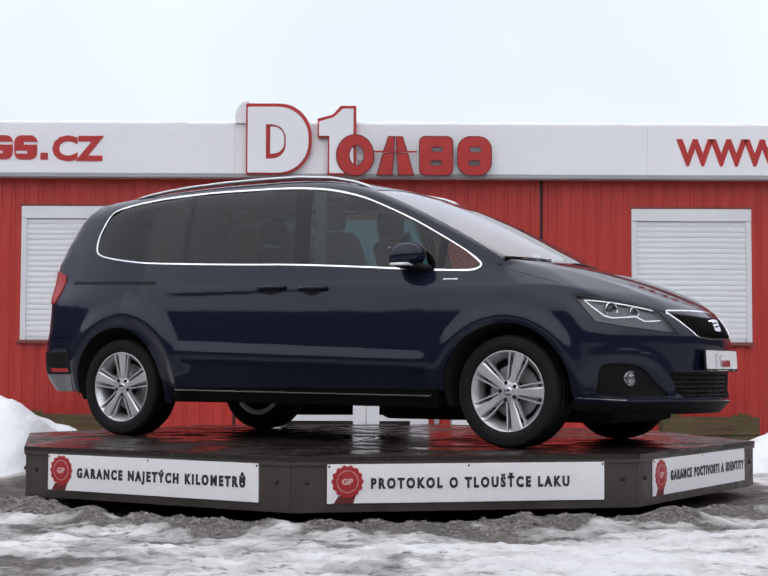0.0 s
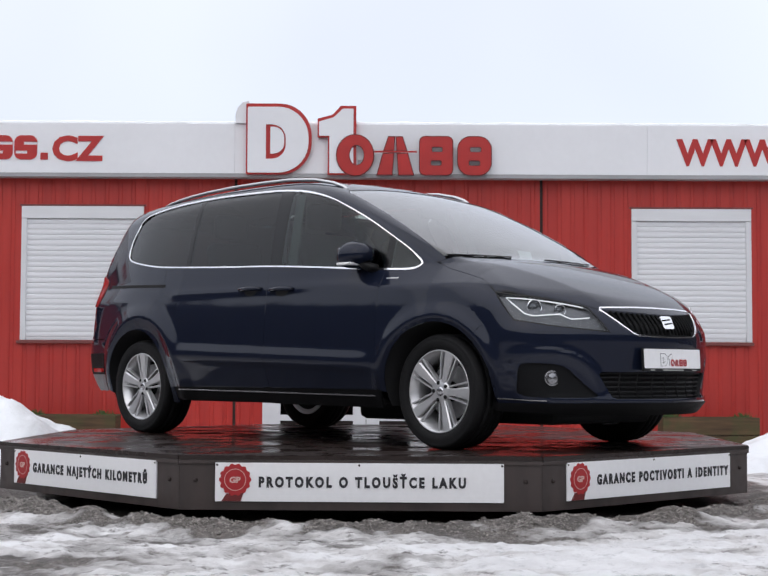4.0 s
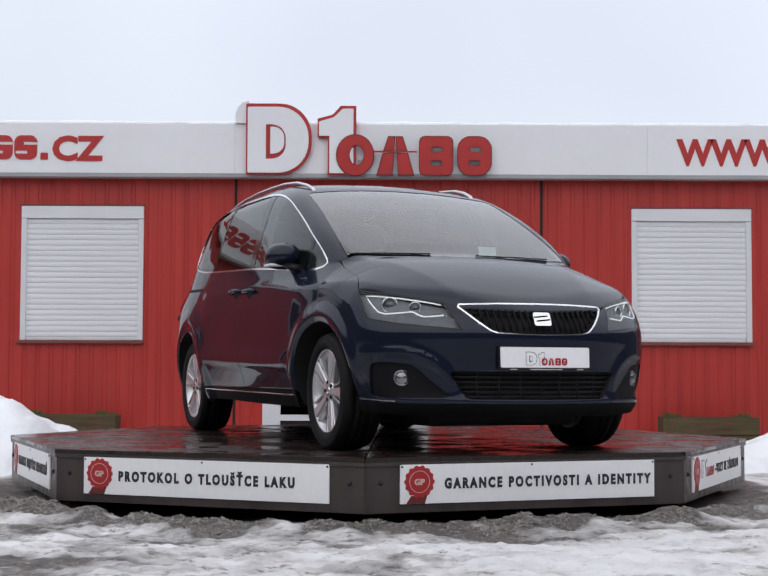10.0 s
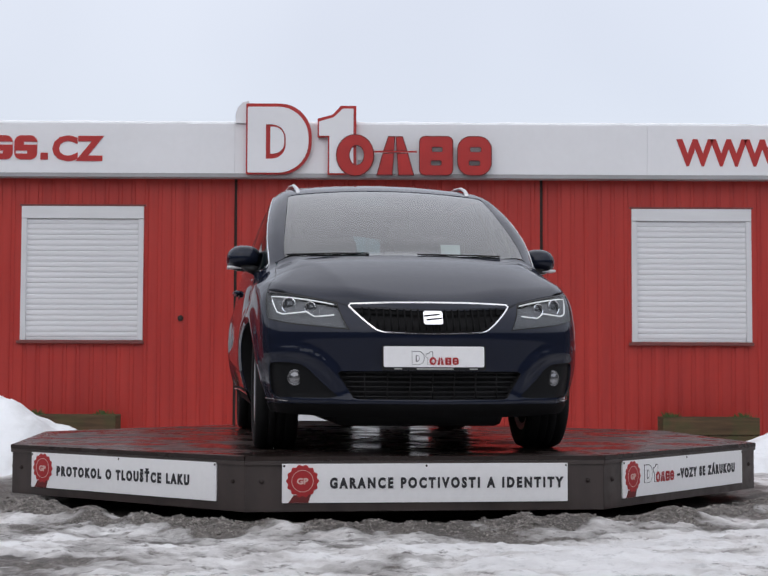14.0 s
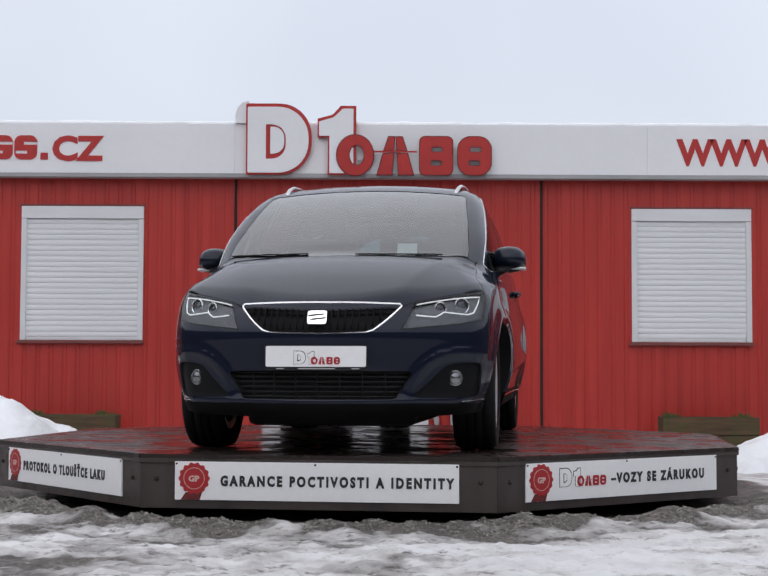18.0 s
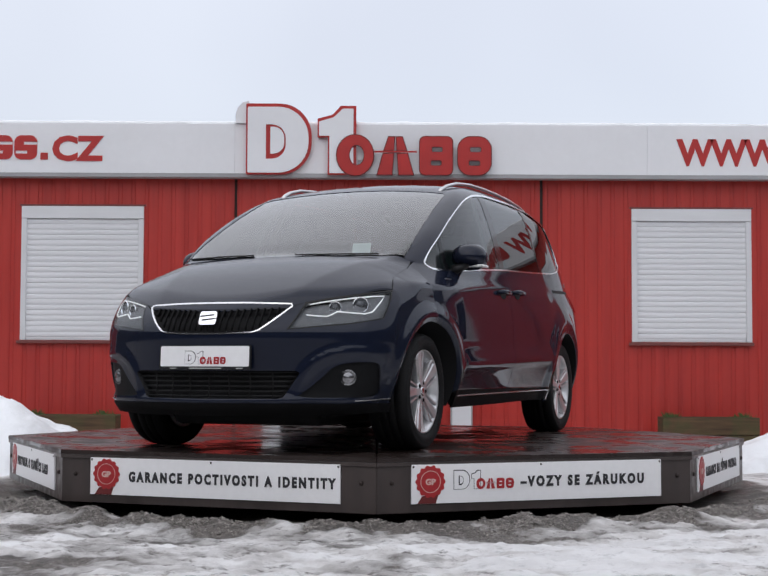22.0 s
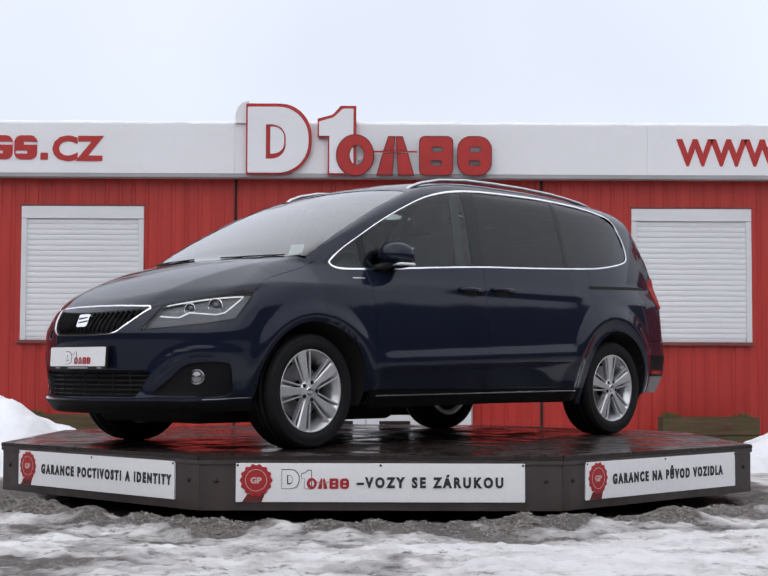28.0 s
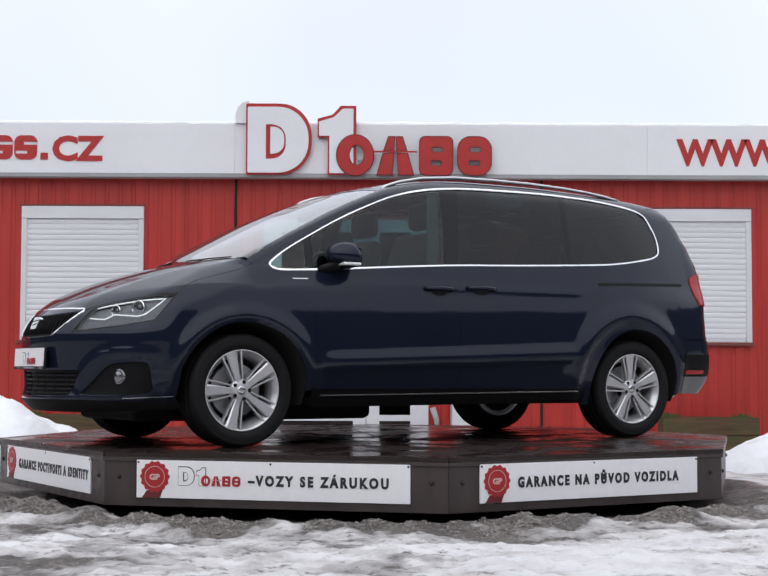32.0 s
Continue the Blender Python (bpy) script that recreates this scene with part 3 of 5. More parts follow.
def dark_window(name, a, b, za, zb, y0, y1):
    win = thing(name, None, None, "white-framed dark window", "window", kind="structure")
    part("frame", slab([(a, za), (b, za), (b, zb), (a, zb)], y0, y1, holes=[[(a + .08, za + .08), (a + .08, zb - .08), (b - .08, zb - .08), (b - .08, za + .08)]]), M_WHITE, win)
    part("pane", box(bmesh.new(), a + .07, b - .07, y0 + .03, y0 + .04, za + .07, zb - .07), G_DOOR, win)


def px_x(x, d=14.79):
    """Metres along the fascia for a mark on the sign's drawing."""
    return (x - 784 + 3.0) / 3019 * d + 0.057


def emblem(parent, x, z, s, y, rim, face, block, depth, edge, shade=None):
    """The firm's emblem as plain shapes: two pale plates with a rim and four blocks. s: scale, (x, z): lower left."""
    def put(pts):
        return [(x + a * s, z + b * s) for a, b in pts]

    def plate(pts):
        return [(x + 0.950 * a * s, z + 0.962 * b * s) for a, b in pts]

    big = round_rect(0, 0.66, 0, 0.71, (0.01, 0.32, 0.32, 0.01), 9)
    hole = round_rect(0.20, 0.40, 0.155, 0.50, (0.005, 0.14, 0.14, 0.005), 6)
    part("plate", slab(plate(big), y, y + depth), rim, parent, "rounded plate with a red rim")
    part("plate_face", slab(plate(round_rect(0.016, 0.630, 0.016, 0.676, (0.01, 0.305, 0.305, 0.01), 9)), y - edge, y - 0.001, holes=[plate(hole)[::-1]]), face, parent)
    part("inset_face", slab(plate(round_rect(0.245, 0.385, 0.205, 0.475, (0.005, 0.11, 0.11, 0.005), 6)), y - edge, y - 0.001), face, parent)
    tall = [(0.825, 0.0), (1.11, 0.0), (1.11, 0.69), (0.955, 0.69), (0.87, 0.60), (0.72, 0.56), (0.72, 0.375), (0.825, 0.375)]
    part("plate", slab(plate(tall), y, y + depth), rim, parent, "tall notched plate with a red rim")
    small = [(0.840, 0.014), (1.082, 0.014), (1.082, 0.660), (0.975, 0.660), (0.88, 0.572), (0.735, 0.530), (0.735, 0.388), (0.840, 0.388)]
    part("plate_face", slab(plate(small), y - edge, y - 0.001), face, parent)
    yb = y - 2 * edge

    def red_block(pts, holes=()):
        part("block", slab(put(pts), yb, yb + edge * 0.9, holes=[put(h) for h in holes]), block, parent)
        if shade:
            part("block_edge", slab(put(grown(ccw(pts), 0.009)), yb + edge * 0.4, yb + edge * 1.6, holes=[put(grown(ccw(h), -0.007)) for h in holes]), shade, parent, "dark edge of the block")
    ring = [(1.045 + 0.175 * math.cos(radians(a)), 0.185 + 0.195 * math.sin(radians(a))) for a in range(0, 360, 15)]
    eye_ = [(1.06 + 0.075 * math.cos(radians(a)), 0.185 + 0.10 * math.sin(radians(a))) for a in range(0, 360, 20)]
    red_block(ring, [eye_])
    for sgn in (-1, 1):
        for lo, hi, w0, w1, g0, g1 in ((0.0, 0.20, 0.17, 0.115, 0.035, 0.02), (0.235, 0.36, 0.105, 0.065, 0.018, 0.010)):
            red_block([(1.43 + sgn * g0, lo), (1.43 + sgn * w0, lo), (1.43 + sgn * w1, hi), (1.43 + sgn * g1, hi)][::sgn])
    part("bar", slab(put([(1.225, 0.212), (1.635, 0.212), (1.635, 0.228), (1.225, 0.228)]), yb, yb + edge * 0.9), block, parent)
    for x0, x1, rr in ((1.665, 1.975, 0.05), (2.03, 2.345, 0.12)):
        red_block(round_rect(x0, x1, 0.0, 0.365, (rr,) * 4, 6),
                  [round_rect(x0 + 0.11, x1 - 0.09, 0.215, 0.27, (0.02,) * 4, 3), round_rect(x0 + 0.10, x1 - 0.10, 0.085, 0.14, (0.02,) * 4, 3)])


def build_signs():
    roofsign = thing("roof_sign", None, None, "large red and pale grey plate sign fixed on the fascia", "sign")
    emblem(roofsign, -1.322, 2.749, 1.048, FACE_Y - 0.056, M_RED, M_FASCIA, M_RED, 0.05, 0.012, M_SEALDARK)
    back = [(-1.43, 3.270), (-1.30, 3.270), (-1.30, 3.495), (-1.36, 3.48), (-1.41, 3.43), (-1.432, 3.36)]
    part("sign_back", slab(back, FACE_Y - 0.03, FACE_Y + 0.25), M_FASCIA, roofsign, "pale grey bent back of the sign")
    for dx in (-1.1, -0.2, 0.7):
        part("bracket", box(bmesh.new(), dx, dx + 0.04, FACE_Y - 0.05, FACE_Y - 0.001, 2.85, 2.90), M_STEEL, roofsign)
    # web address: plain blocks for the firm's name
    left = thing("fascia_lettering", None, None, "flat red lettering on the pale fascia", "lettering")
    y = FACE_Y - 0.004

    def words(txt, x0, x1, z0, cap):
        lettering(txt, x1 - x0, cap, 0.003, 0.040, M_RED, left, (x0, y, z0))

    zc, cap = 2.895, 0.245
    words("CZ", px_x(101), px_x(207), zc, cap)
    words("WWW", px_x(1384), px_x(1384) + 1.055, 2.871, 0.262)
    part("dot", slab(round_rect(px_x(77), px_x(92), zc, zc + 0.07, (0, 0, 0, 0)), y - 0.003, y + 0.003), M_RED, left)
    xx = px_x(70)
    for i, wdt in enumerate((0.245, 0.25, 0.25, 0.25, 0.13, 0.25)):
        x1 = xx
        xx -= wdt
        cut = [round_rect(x1 - 0.135, x1 - 0.002, zc + 0.15, zc + 0.18, (0, 0, 0, 0)), round_rect(xx + 0.03, x1 - 0.10, zc + 0.06, zc + 0.09, (0, 0, 0, 0))]
        part("block", slab(round_rect(xx + 0.015, x1, zc, zc + cap, (0.07, 0.07, 0.07, 0.07)), y - 0.003, y + 0.003, holes=cut if wdt > 0.2 else ()), M_RED, left)
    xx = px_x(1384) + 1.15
    for wdt in (0.25, 0.13, 0.25, 0.25, 0.25, 0.25):
        part("block", slab(round_rect(xx, xx + wdt - 0.015, 2.895, 3.14, (0.07, 0.07, 0.07, 0.07)), y - 0.003, y + 0.003), M_RED, left)
        xx += wdt
    words("WWW", -6.9, -5.95, zc, cap)


def trough(x0, x1, z1, y0, y1, label):
    t = thing("planter", None, None, label, "planter", "planters along the red wall")
    for za, zb in ((0.0, z1 * 0.48), (z1 * 0.48 + 0.006, z1)):
        part("front_board", box(bmesh.new(), x0, x1, y0, y0 + 0.03, za, zb, 0.006), M_TIMBER, t)
    part("back_board", box(bmesh.new(), x0, x1, y1 - 0.03, y1, 0.0, z1, 0.006), M_TIMBER, t)
    for a in (x0, x1 - 0.03):
        part("end_board", box(bmesh.new(), a, a + 0.03, y0 + 0.031, y1 - 0.031, 0.0, z1 - 0.004, 0.006), M_TIMBER, t)
    part("soil", box(bmesh.new(), x0 + 0.031, x1 - 0.031, y0 + 0.031, y1 - 0.031, 0.02, z1 - 0.05), M_GRAVEL, t)
    rng = random.Random(int(x0 * 10))
    for gx in (x0 + 0.12, x1 - 0.13):
        bm = bmesh.new()
        for _ in range(90):
            a, r, h = rng.uniform(0, 6.28), rng.uniform(0, 0.09), rng.uniform(0.05, 0.12)
            px, py = gx + r * math.cos(a), (y0 + y1) / 2 + r * math.sin(a)
            lx, ly = rng.uniform(-0.06, 0.06), rng.uniform(-0.05, 0.02)
            v = [bm.verts.new(p) for p in ((px - 0.004, py, z1 - 0.06), (px + 0.004, py, z1 - 0.06), (px + lx * 0.5 + 0.003, py + ly * .5, z1 - 0.06 + h * 0.7), (px + lx, py + ly, z1 - 0.06 + h))]
            bm.faces.new((v[0], v[1], v[2], v[3]))
        part("grass_tuft", bm, M_GRASS, t, "green grass tuft")


# ---- turntable ----
TOP_Z, APO = 0.344, 2.262
FACES = [-122.75 + 45 * i for i in range(8)]
TABLE_RAD = APO / math.cos(radians(22.5))


def rosette(parent):
    cx, cz, r = 0.070 * 1.49 - 0.745, 0.012, 0.080
    pts = [((r + 0.0045 * math.cos(14 * a)) * math.cos(a) + cx, (r + 0.0045 * math.cos(14 * a)) * math.sin(a) + cz) for a in (2 * math.pi * i / 84 for i in range(84))]
    seal = part("seal", slab(pts, -0.0045, -0.001), M_SEAL, parent, "red scalloped paper seal")
    ring = [(cx + 0.0565 * math.cos(radians(a)), cz + 0.0565 * math.sin(radians(a))) for a in range(0, 360, 10)]
    hole = [(cx + 0.0535 * math.cos(radians(a)), cz + 0.0535 * math.sin(radians(a))) for a in range(0, 360, 10)]
    part("seal_ring", slab(ring, -0.0056, -0.0047, holes=[hole]), M_SEALLINE, parent)
    lettering("GP", 0.058, 0.030, 0.0006, 0.045, M_SEALLINE, parent, (cx - 0.029, -0.0056, cz - 0.015))
    part("ribbon", slab([(cx - 0.072, -0.099), (cx + 0.030, -0.099), (cx + 0.045, -0.055), (cx - 0.045, -0.06)], -0.003, -0.0005), M_SEALDARK, parent, "dark red ribbon tail")


def build_turntable():
    table = thing("turntable", None, None, "octagonal brown plywood display turntable with white sign boards", "turntable")
    rt = TABLE_RAD + 0.012
    for i, f in enumerate(FACES):
        a0, a1 = radians(f - 22.5), radians(f + 22.5)
        g = 0.0025
        n = Vector((math.cos(radians(f)), math.sin(radians(f))))
        c, p, q = n * 0.02, Vector((rt * math.cos(a0), rt * math.sin(a0))), Vector((rt * math.cos(a1), rt * math.sin(a1)))
        t = (q - p).normalized()
        p, q = p + t * g, q - t * g
        bm = bmesh.new()
        lo = [bm.verts.new((v.x, v.y, TOP_Z - 0.022)) for v in (c, p, q)]
        hi = [bm.verts.new((v.x, v.y, TOP_Z)) for v in (c, p, q)]
        bm.faces.new(hi)
        bm.faces.new(lo[::-1])
        for j in range(3):
            bm.faces.new((lo[j], lo[(j + 1) % 3], hi[(j + 1) % 3], hi[j]))
        bmesh.ops.bevel(bm, geom=[e for e in bm.edges if abs(e.verts[0].co.z - TOP_Z) < 1e-5 and abs(e.verts[1].co.z - TOP_Z) < 1e-5], offset=0.003, segments=2, affect="EDGES")
        part("deck_board", bm, M_DECK, table, "wet dark brown deck board")
    half = APO * math.tan(radians(22.5))
    skirt_me = mesh_of("skirt_board", box(bmesh.new(), -half + 0.0015, half - 0.0015, 0.0, 0.02, 0.062, TOP_Z - 0.024, 0.002), M_SKIRT)
    lath_me = mesh_of("edge_lath", box(bmesh.new(), -half - 0.002, half + 0.002, -0.010, -0.0005, TOP_Z - 0.045, TOP_Z - 0.0235, 0.002), M_SKIRT)
    bolt_bm = lathe([(0.0, -0.012), (0.007, -0.012), (0.011, -0.006), (0.013, -0.001), (0.0, -0.0005)], 10)
    bolt_me = mesh_of("bolt", bolt_bm, M_SEAM, True)
    screw_me = mesh_of("screw", lathe([(0.0, -0.004), (0.004, -0.004), (0.006, -0.001), (0.0, -0.0005)], 8), M_SEAM, True)
    board_me = mesh_of("sign_board", box(bmesh.new(), -0.745, 0.745, -0.0005, 0.0095, -0.1, 0.1, 0.0015), M_PLATE)
    texts = {0: ("GARANCE NAJETÝCH KILOMETRŮ", 0.150, 0.945), 1: ("PROTOKOL O TLOUŠŤCE LAKU", 0.152, 0.869),
             2: ("GARANCE POCTIVOSTI A IDENTITY", 0.164, 0.985), 3: ("–VOZY SE ZÁRUKOU", 0.418, 0.925), 4: ("GARANCE NA PŮVOD VOZIDLA", 0.160, 0.905)}
    for i, f in enumerate(FACES):
        m = Matrix.Rotation(radians(f + 90), 4, "Z") @ Matrix.Translation((0, -APO, 0))
        s = part("edge_lath", lath_me, None, table)
        s.matrix_local = m
        s = part("skirt_board", skirt_me, None, table)
        s.matrix_local = m
        for bx in (-half + 0.085, half - 0.085):
            b = part("bolt", bolt_me, None, s)
            b.location = (bx, 0, 0.215)
        if i not in texts:
            continue
        b = part("sign_board", board_me, None, table, "white sign board with black words and a red seal")
        b.matrix_local = m @ Matrix.Translation((-0.004, -0.010, 0.207))
        txt, u0, u1 = texts[i]
        lettering(txt, (u1 - u0) * 1.49, 0.0515, 0.0012, 0.056, M_INK, b, (u0 * 1.49 - 0.745, -0.0022, -0.0235), 1.45)
        rosette(b)
        if i == 3:
            emblem(b, 0.158 * 1.49 - 0.745, -0.032, 0.148, -0.0022, M_INK, M_PLATE, M_SEAL, 0.0015, 0.0008)
        for sx in (-0.735, 0.0, 0.735):
            k_ = part("screw", screw_me, None, b)
            k_.location = (sx, -0.0005, 0.088)
    part("base_ring", lathe([(0.0, 0.30), (1.9, 0.30), (1.9, 0.28), (1.7, 0.26), (1.7, -0.06), (0.0, -0.06)], 48, axis="Z"), M_SEAM, table, "dark steel base ring")
    return table


# ---- car: a smooth body surface, from which each panel is cut ----
class Curve:
    """A smooth curve through points, without overshoot."""

    def __init__(self, *pts, soft=0.03):
        self.x, self.y = np.array([p[0] for p in pts], float), np.array([p[1] for p in pts], float)
        s = np.diff(self.y) / np.diff(self.x)
        d = np.empty(len(pts))
        d[0], d[-1] = s[0], s[-1]
        for i in range(1, len(pts) - 1):
            d[i] = 0 if s[i - 1] * s[i] <= 0 else 2 * s[i - 1] * s[i] / (s[i - 1] + s[i])
        self.d = d
        n = 6000
        pad = 4 * soft
        self.g = np.linspace(self.x[0] - pad, self.x[-1] + pad, n)
        raw = self.raw(self.g) + np.minimum(0, self.g - self.x[0]) * d[0] + np.maximum(0, self.g - self.x[-1]) * d[-1]
        q = self.g[1] - self.g[0]
        k = np.exp(-(np.arange(-int(3 * soft / q), int(3 * soft / q) + 1) * q / soft) ** 2 / 2)
        m = len(k) // 2
        self.v = np.convolve(np.concatenate([raw[0] + (raw[1] - raw[0]) * np.arange(-m, 0), raw, raw[-1] + (raw[-1] - raw[-2]) * np.arange(1, m + 1)]), k / k.sum(), "valid")

    def __call__(self, v):
        return np.interp(v, self.g, self.v)

    def raw(self, v):
        v = np.clip(v, self.x[0], self.x[-1])
        i = np.clip(np.searchsorted(self.x, v) - 1, 0, len(self.x) - 2)
        h = self.x[i + 1] - self.x[i]
        t = (v - self.x[i]) / h
        t2, t3 = t * t, t * t * t
        return (2 * t3 - 3 * t2 + 1) * self.y[i] + (t3 - 2 * t2 + t) * h * self.d[i] + (3 * t2 - 2 * t3) * self.y[i + 1] + (t3 - t2) * h * self.d[i + 1]


AXLE, WHEEL_Z, ARCH_R = 1.46, 0.325, 0.392
C_SIDE = Curve((0.10, 0.79), (0.20, 0.85), (0.34, 0.906), (0.47, 0.938), (0.56, 0.947), (0.62, 0.949), (0.75, 0.943), (0.86, 0.931), (0.93, 0.919), (0.97, 0.911), (1.06, 0.891),
               (1.20, 0.853), (1.40, 0.787), (1.58, 0.711), (1.70, 0.62), (1.80, 0.50))
C_TOP = Curve((-2.6, 1.44), (-2.15, 1.610), (-1.9, 1.655), (-1.5, 1.683), (-1.1, 1.703), (-0.7, 1.712), (-0.3, 1.708), (0.0, 1.690), (0.2, 1.655),
              (0.4, 1.600), (0.7, 1.482), (1.0, 1.342), (1.3, 1.190), (1.44, 1.112), (1.50, 1.096), (1.66, 1.057), (1.9, 0.981), (2.1, 0.900), (2.3, 0.805), (2.6, 0.66))
C_CROWN = Curve((-2.6, 0.14), (-1.0, 0.12), (0.0, 0.10), (0.4, 0.075), (1.0, 0.085), (1.3, 0.10), (1.55, 0.065), (1.9, 0.06), (2.6, 0.07))
C_NOSE = Curve((0.10, 2.22), (0.19, 2.33), (0.27, 2.405), (0.33, 2.408), (0.45, 2.410), (0.56, 2.417), (0.645, 2.421), (0.69, 2.402), (0.74, 2.372), (0.80, 2.335), (0.95, 2.24), (1.8, 1.6), soft=0.025)
C_TAIL = Curve((0.10, 2.20), (0.27, 2.32), (0.38, 2.42), (0.46, 2.44), (0.62, 2.43), (0.72, 2.395), (1.0, 2.395), (1.15, 2.395), (1.25, 2.355), (1.4, 2.265), (1.55, 2.17), (1.65, 2.105), (1.9, 1.94))
C_FILLET = Curve((-2.6, 0.09), (0.2, 0.075), (1.0, 0.06), (1.4, 0.10), (1.9, 0.11), (2.6, 0.08))


SHELF = Curve((-0.60, 0.0), (-0.26, 0.0), (-0.16, 0.009), (-0.118, 0.0215), (-0.104, 0.0215), (0.0, -0.002), (0.014, -0.0035), (0.06, -0.003), (0.20, 0.0), (1.4, 0.0), soft=0.006)
ARCH_FRONT = Curve((0.0, -0.004), (0.38, 0.0), (0.418, 0.0145), (0.428, 0.0165), (0.438, 0.0160), (0.505, 0.001), (0.52, 0.0), (4.5, 0.0), soft=0.005)
ARCH_REAR = Curve((0.0, -0.004), (0.39, 0.0), (0.466, 0.0220), (0.478, 0.0255), (0.490, 0.0250), (0.610, 0.001), (0.63, 0.0), (4.5, 0.0), soft=0.005)


def bump_at(v, centre, width):
    return np.exp(-((v - centre) / width) ** 2)


def side_width(x, z):
    w = C_SIDE(z)
    w = w - 0.10 * np.maximum(0, x - 1.2) ** 2 - 0.028 * np.clip((x - 0.95) / 0.45, 0, 1) ** 2 - 0.125 * np.maximum(0, -x - 1.2) ** 2 - 0.012 * np.clip((-x - 0.95) / 0.4, 0, 1)
    high = np.clip((z - 0.92) / 0.14, 0, 1)
    w = w - 0.088 * high * np.clip((x - 0.1) / 1.15, 0, 1.3) ** 2 - 0.025 * high * np.clip((-x - 0.9) / 0.9, 0, 1.3) ** 2
    mid = 1 / (1 + np.exp(-(x + 1.02) / 0.03)) / (1 + np.exp((x - 0.99) / 0.03))
    # hollow door skin above a broad shelf that runs out into the wheel arches
    d = z - (0.612 - 0.036 * x)
    front, rear = ARCH_FRONT(np.hypot(x - AXLE, z - WHEEL_Z)), ARCH_REAR(np.hypot(x + AXLE - 0.06, z - WHEEL_Z))
    shelf = mid * SHELF(d)
    return w + 0.5 * (shelf + rear + np.sqrt((shelf - rear) ** 2 + 1.6e-5)) - 0.002 + 0.004 * mid * bump_at(z, 0.955, 0.03) + front


def union_edge(a, b, r):
    u, v = np.maximum(a + r, 0), np.maximum(b + r, 0)
    return np.minimum(-r, np.maximum(a, b)) + np.sqrt(u * u + v * v)


def body_field(x, y, z):
    """Negative inside the body."""
    ay = np.abs(y)
    side = ay - side_width(x, z)
    edge = 0.605 - 0.225 * np.clip((x - 1.42) / 0.83, 0, 1.2)
    fall = 0.5 * ((ay - edge) + np.sqrt((ay - edge) ** 2 + 0.00015))
    top = z - (C_TOP(x) - C_CROWN(x) * y * y - 0.16 * fall * np.clip((x - 1.42) / 0.25, 0, 1))
    ym = np.minimum(ay, 0.95)
    nose = x - (C_NOSE(z) - 0.52 * ym ** 2 - 0.35 * np.maximum(0, ym - 0.6) ** 2)
    # hollow of the lower intake and the muscle of the bumper beside it
    nose = nose + 0.022 * bump_at(z, 0.355, 0.075) * bump_at(ay, 0.0, 0.40)
    arc = np.hypot((ay - 0.74) * 0.8, z - 0.33)
    nose = nose - 0.012 * bump_at(z, 0.275, 0.03) - 0.010 * bump_at(arc, 0.208, 0.028) / (1 + np.exp(-(z - 0.33) / 0.02))
    tail = -x - (C_TAIL(z) - 0.27 * ym ** 2)
    d = union_edge(side, top, C_FILLET(x))
    d = union_edge(d, nose * 0.8, 0.07)
    return union_edge(d, tail, 0.08)


def body_normal(p):
    e = 5e-3
    g = np.stack([body_field(*(p + o).T) - body_field(*(p - o).T) for o in (np.eye(3) * e)], 1)
    return g / np.linalg.norm(g, axis=1, keepdims=True)


def root(o, d, hi):
    """Where rays from o along d leave the body."""
    a, b = np.zeros(len(o)), np.full(len(o), hi)
    for _ in range(36):
        m = (a + b) / 2
        inside_ = body_field(*(o + d * m[:, None]).T) < 0
        a, b = np.where(inside_, m, a), np.where(inside_, b, m)
    return o + d * a[:, None]


def from_side(uv, sgn):
    o = np.stack([uv[:, 0], 0 * uv[:, 0], uv[:, 1]], 1)
    return root(o, np.tile([0, sgn, 0], (len(uv), 1)).astype(float), 1.2)


def from_top(uv, sgn=1):
    o = np.stack([uv[:, 0], uv[:, 1], 0 * uv[:, 0] + 0.6], 1)
    return root(o, np.tile([0, 0, 1.0], (len(uv), 1)), 1.4)


def from_front(uv, sgn=1):
    """u: angle about the point 1.2 m ahead of the middle, times 1.2; v: height."""
    a = uv[:, 0] / 1.2
    o = np.stack([0 * a + 1.2, 0 * a, uv[:, 1]], 1)
    return root(o, np.stack([np.cos(a), np.sin(a), 0 * a], 1), 1.6)


def from_rear(uv, sgn=1):
    a = uv[:, 0] / 1.2
    o = np.stack([0 * a - 1.2, 0 * a, uv[:, 1]], 1)
    return root(o, np.stack([-np.cos(a), np.sin(a), 0 * a], 1), 1.6)


def to_front(x, y, z):
    return (1.2 * math.atan2(y, x - 1.2), z)


def dense(poly, step):
    out = []
    for i in range(len(poly)):
        a, b = Vector(poly[i][:2]), Vector(poly[(i + 1) % len(poly)][:2])
        n = max(1, int((b - a).length / step))
        out += [tuple(a.lerp(b, j / n)) for j in range(n)]
    return out


def rounded(poly, times=2, keep=()):
    """Corner-cutting: makes a smooth closed outline."""
    pts = [Vector(p) for p in poly]
    for _ in range(times):
        nxt = []
        for i in range(len(pts)):
            a, b = pts[i], pts[(i + 1) % len(pts)]
            nxt += [a.lerp(b, 0.25), a.lerp(b, 0.75)]
        pts = nxt
    return [tuple(p) for p in pts]


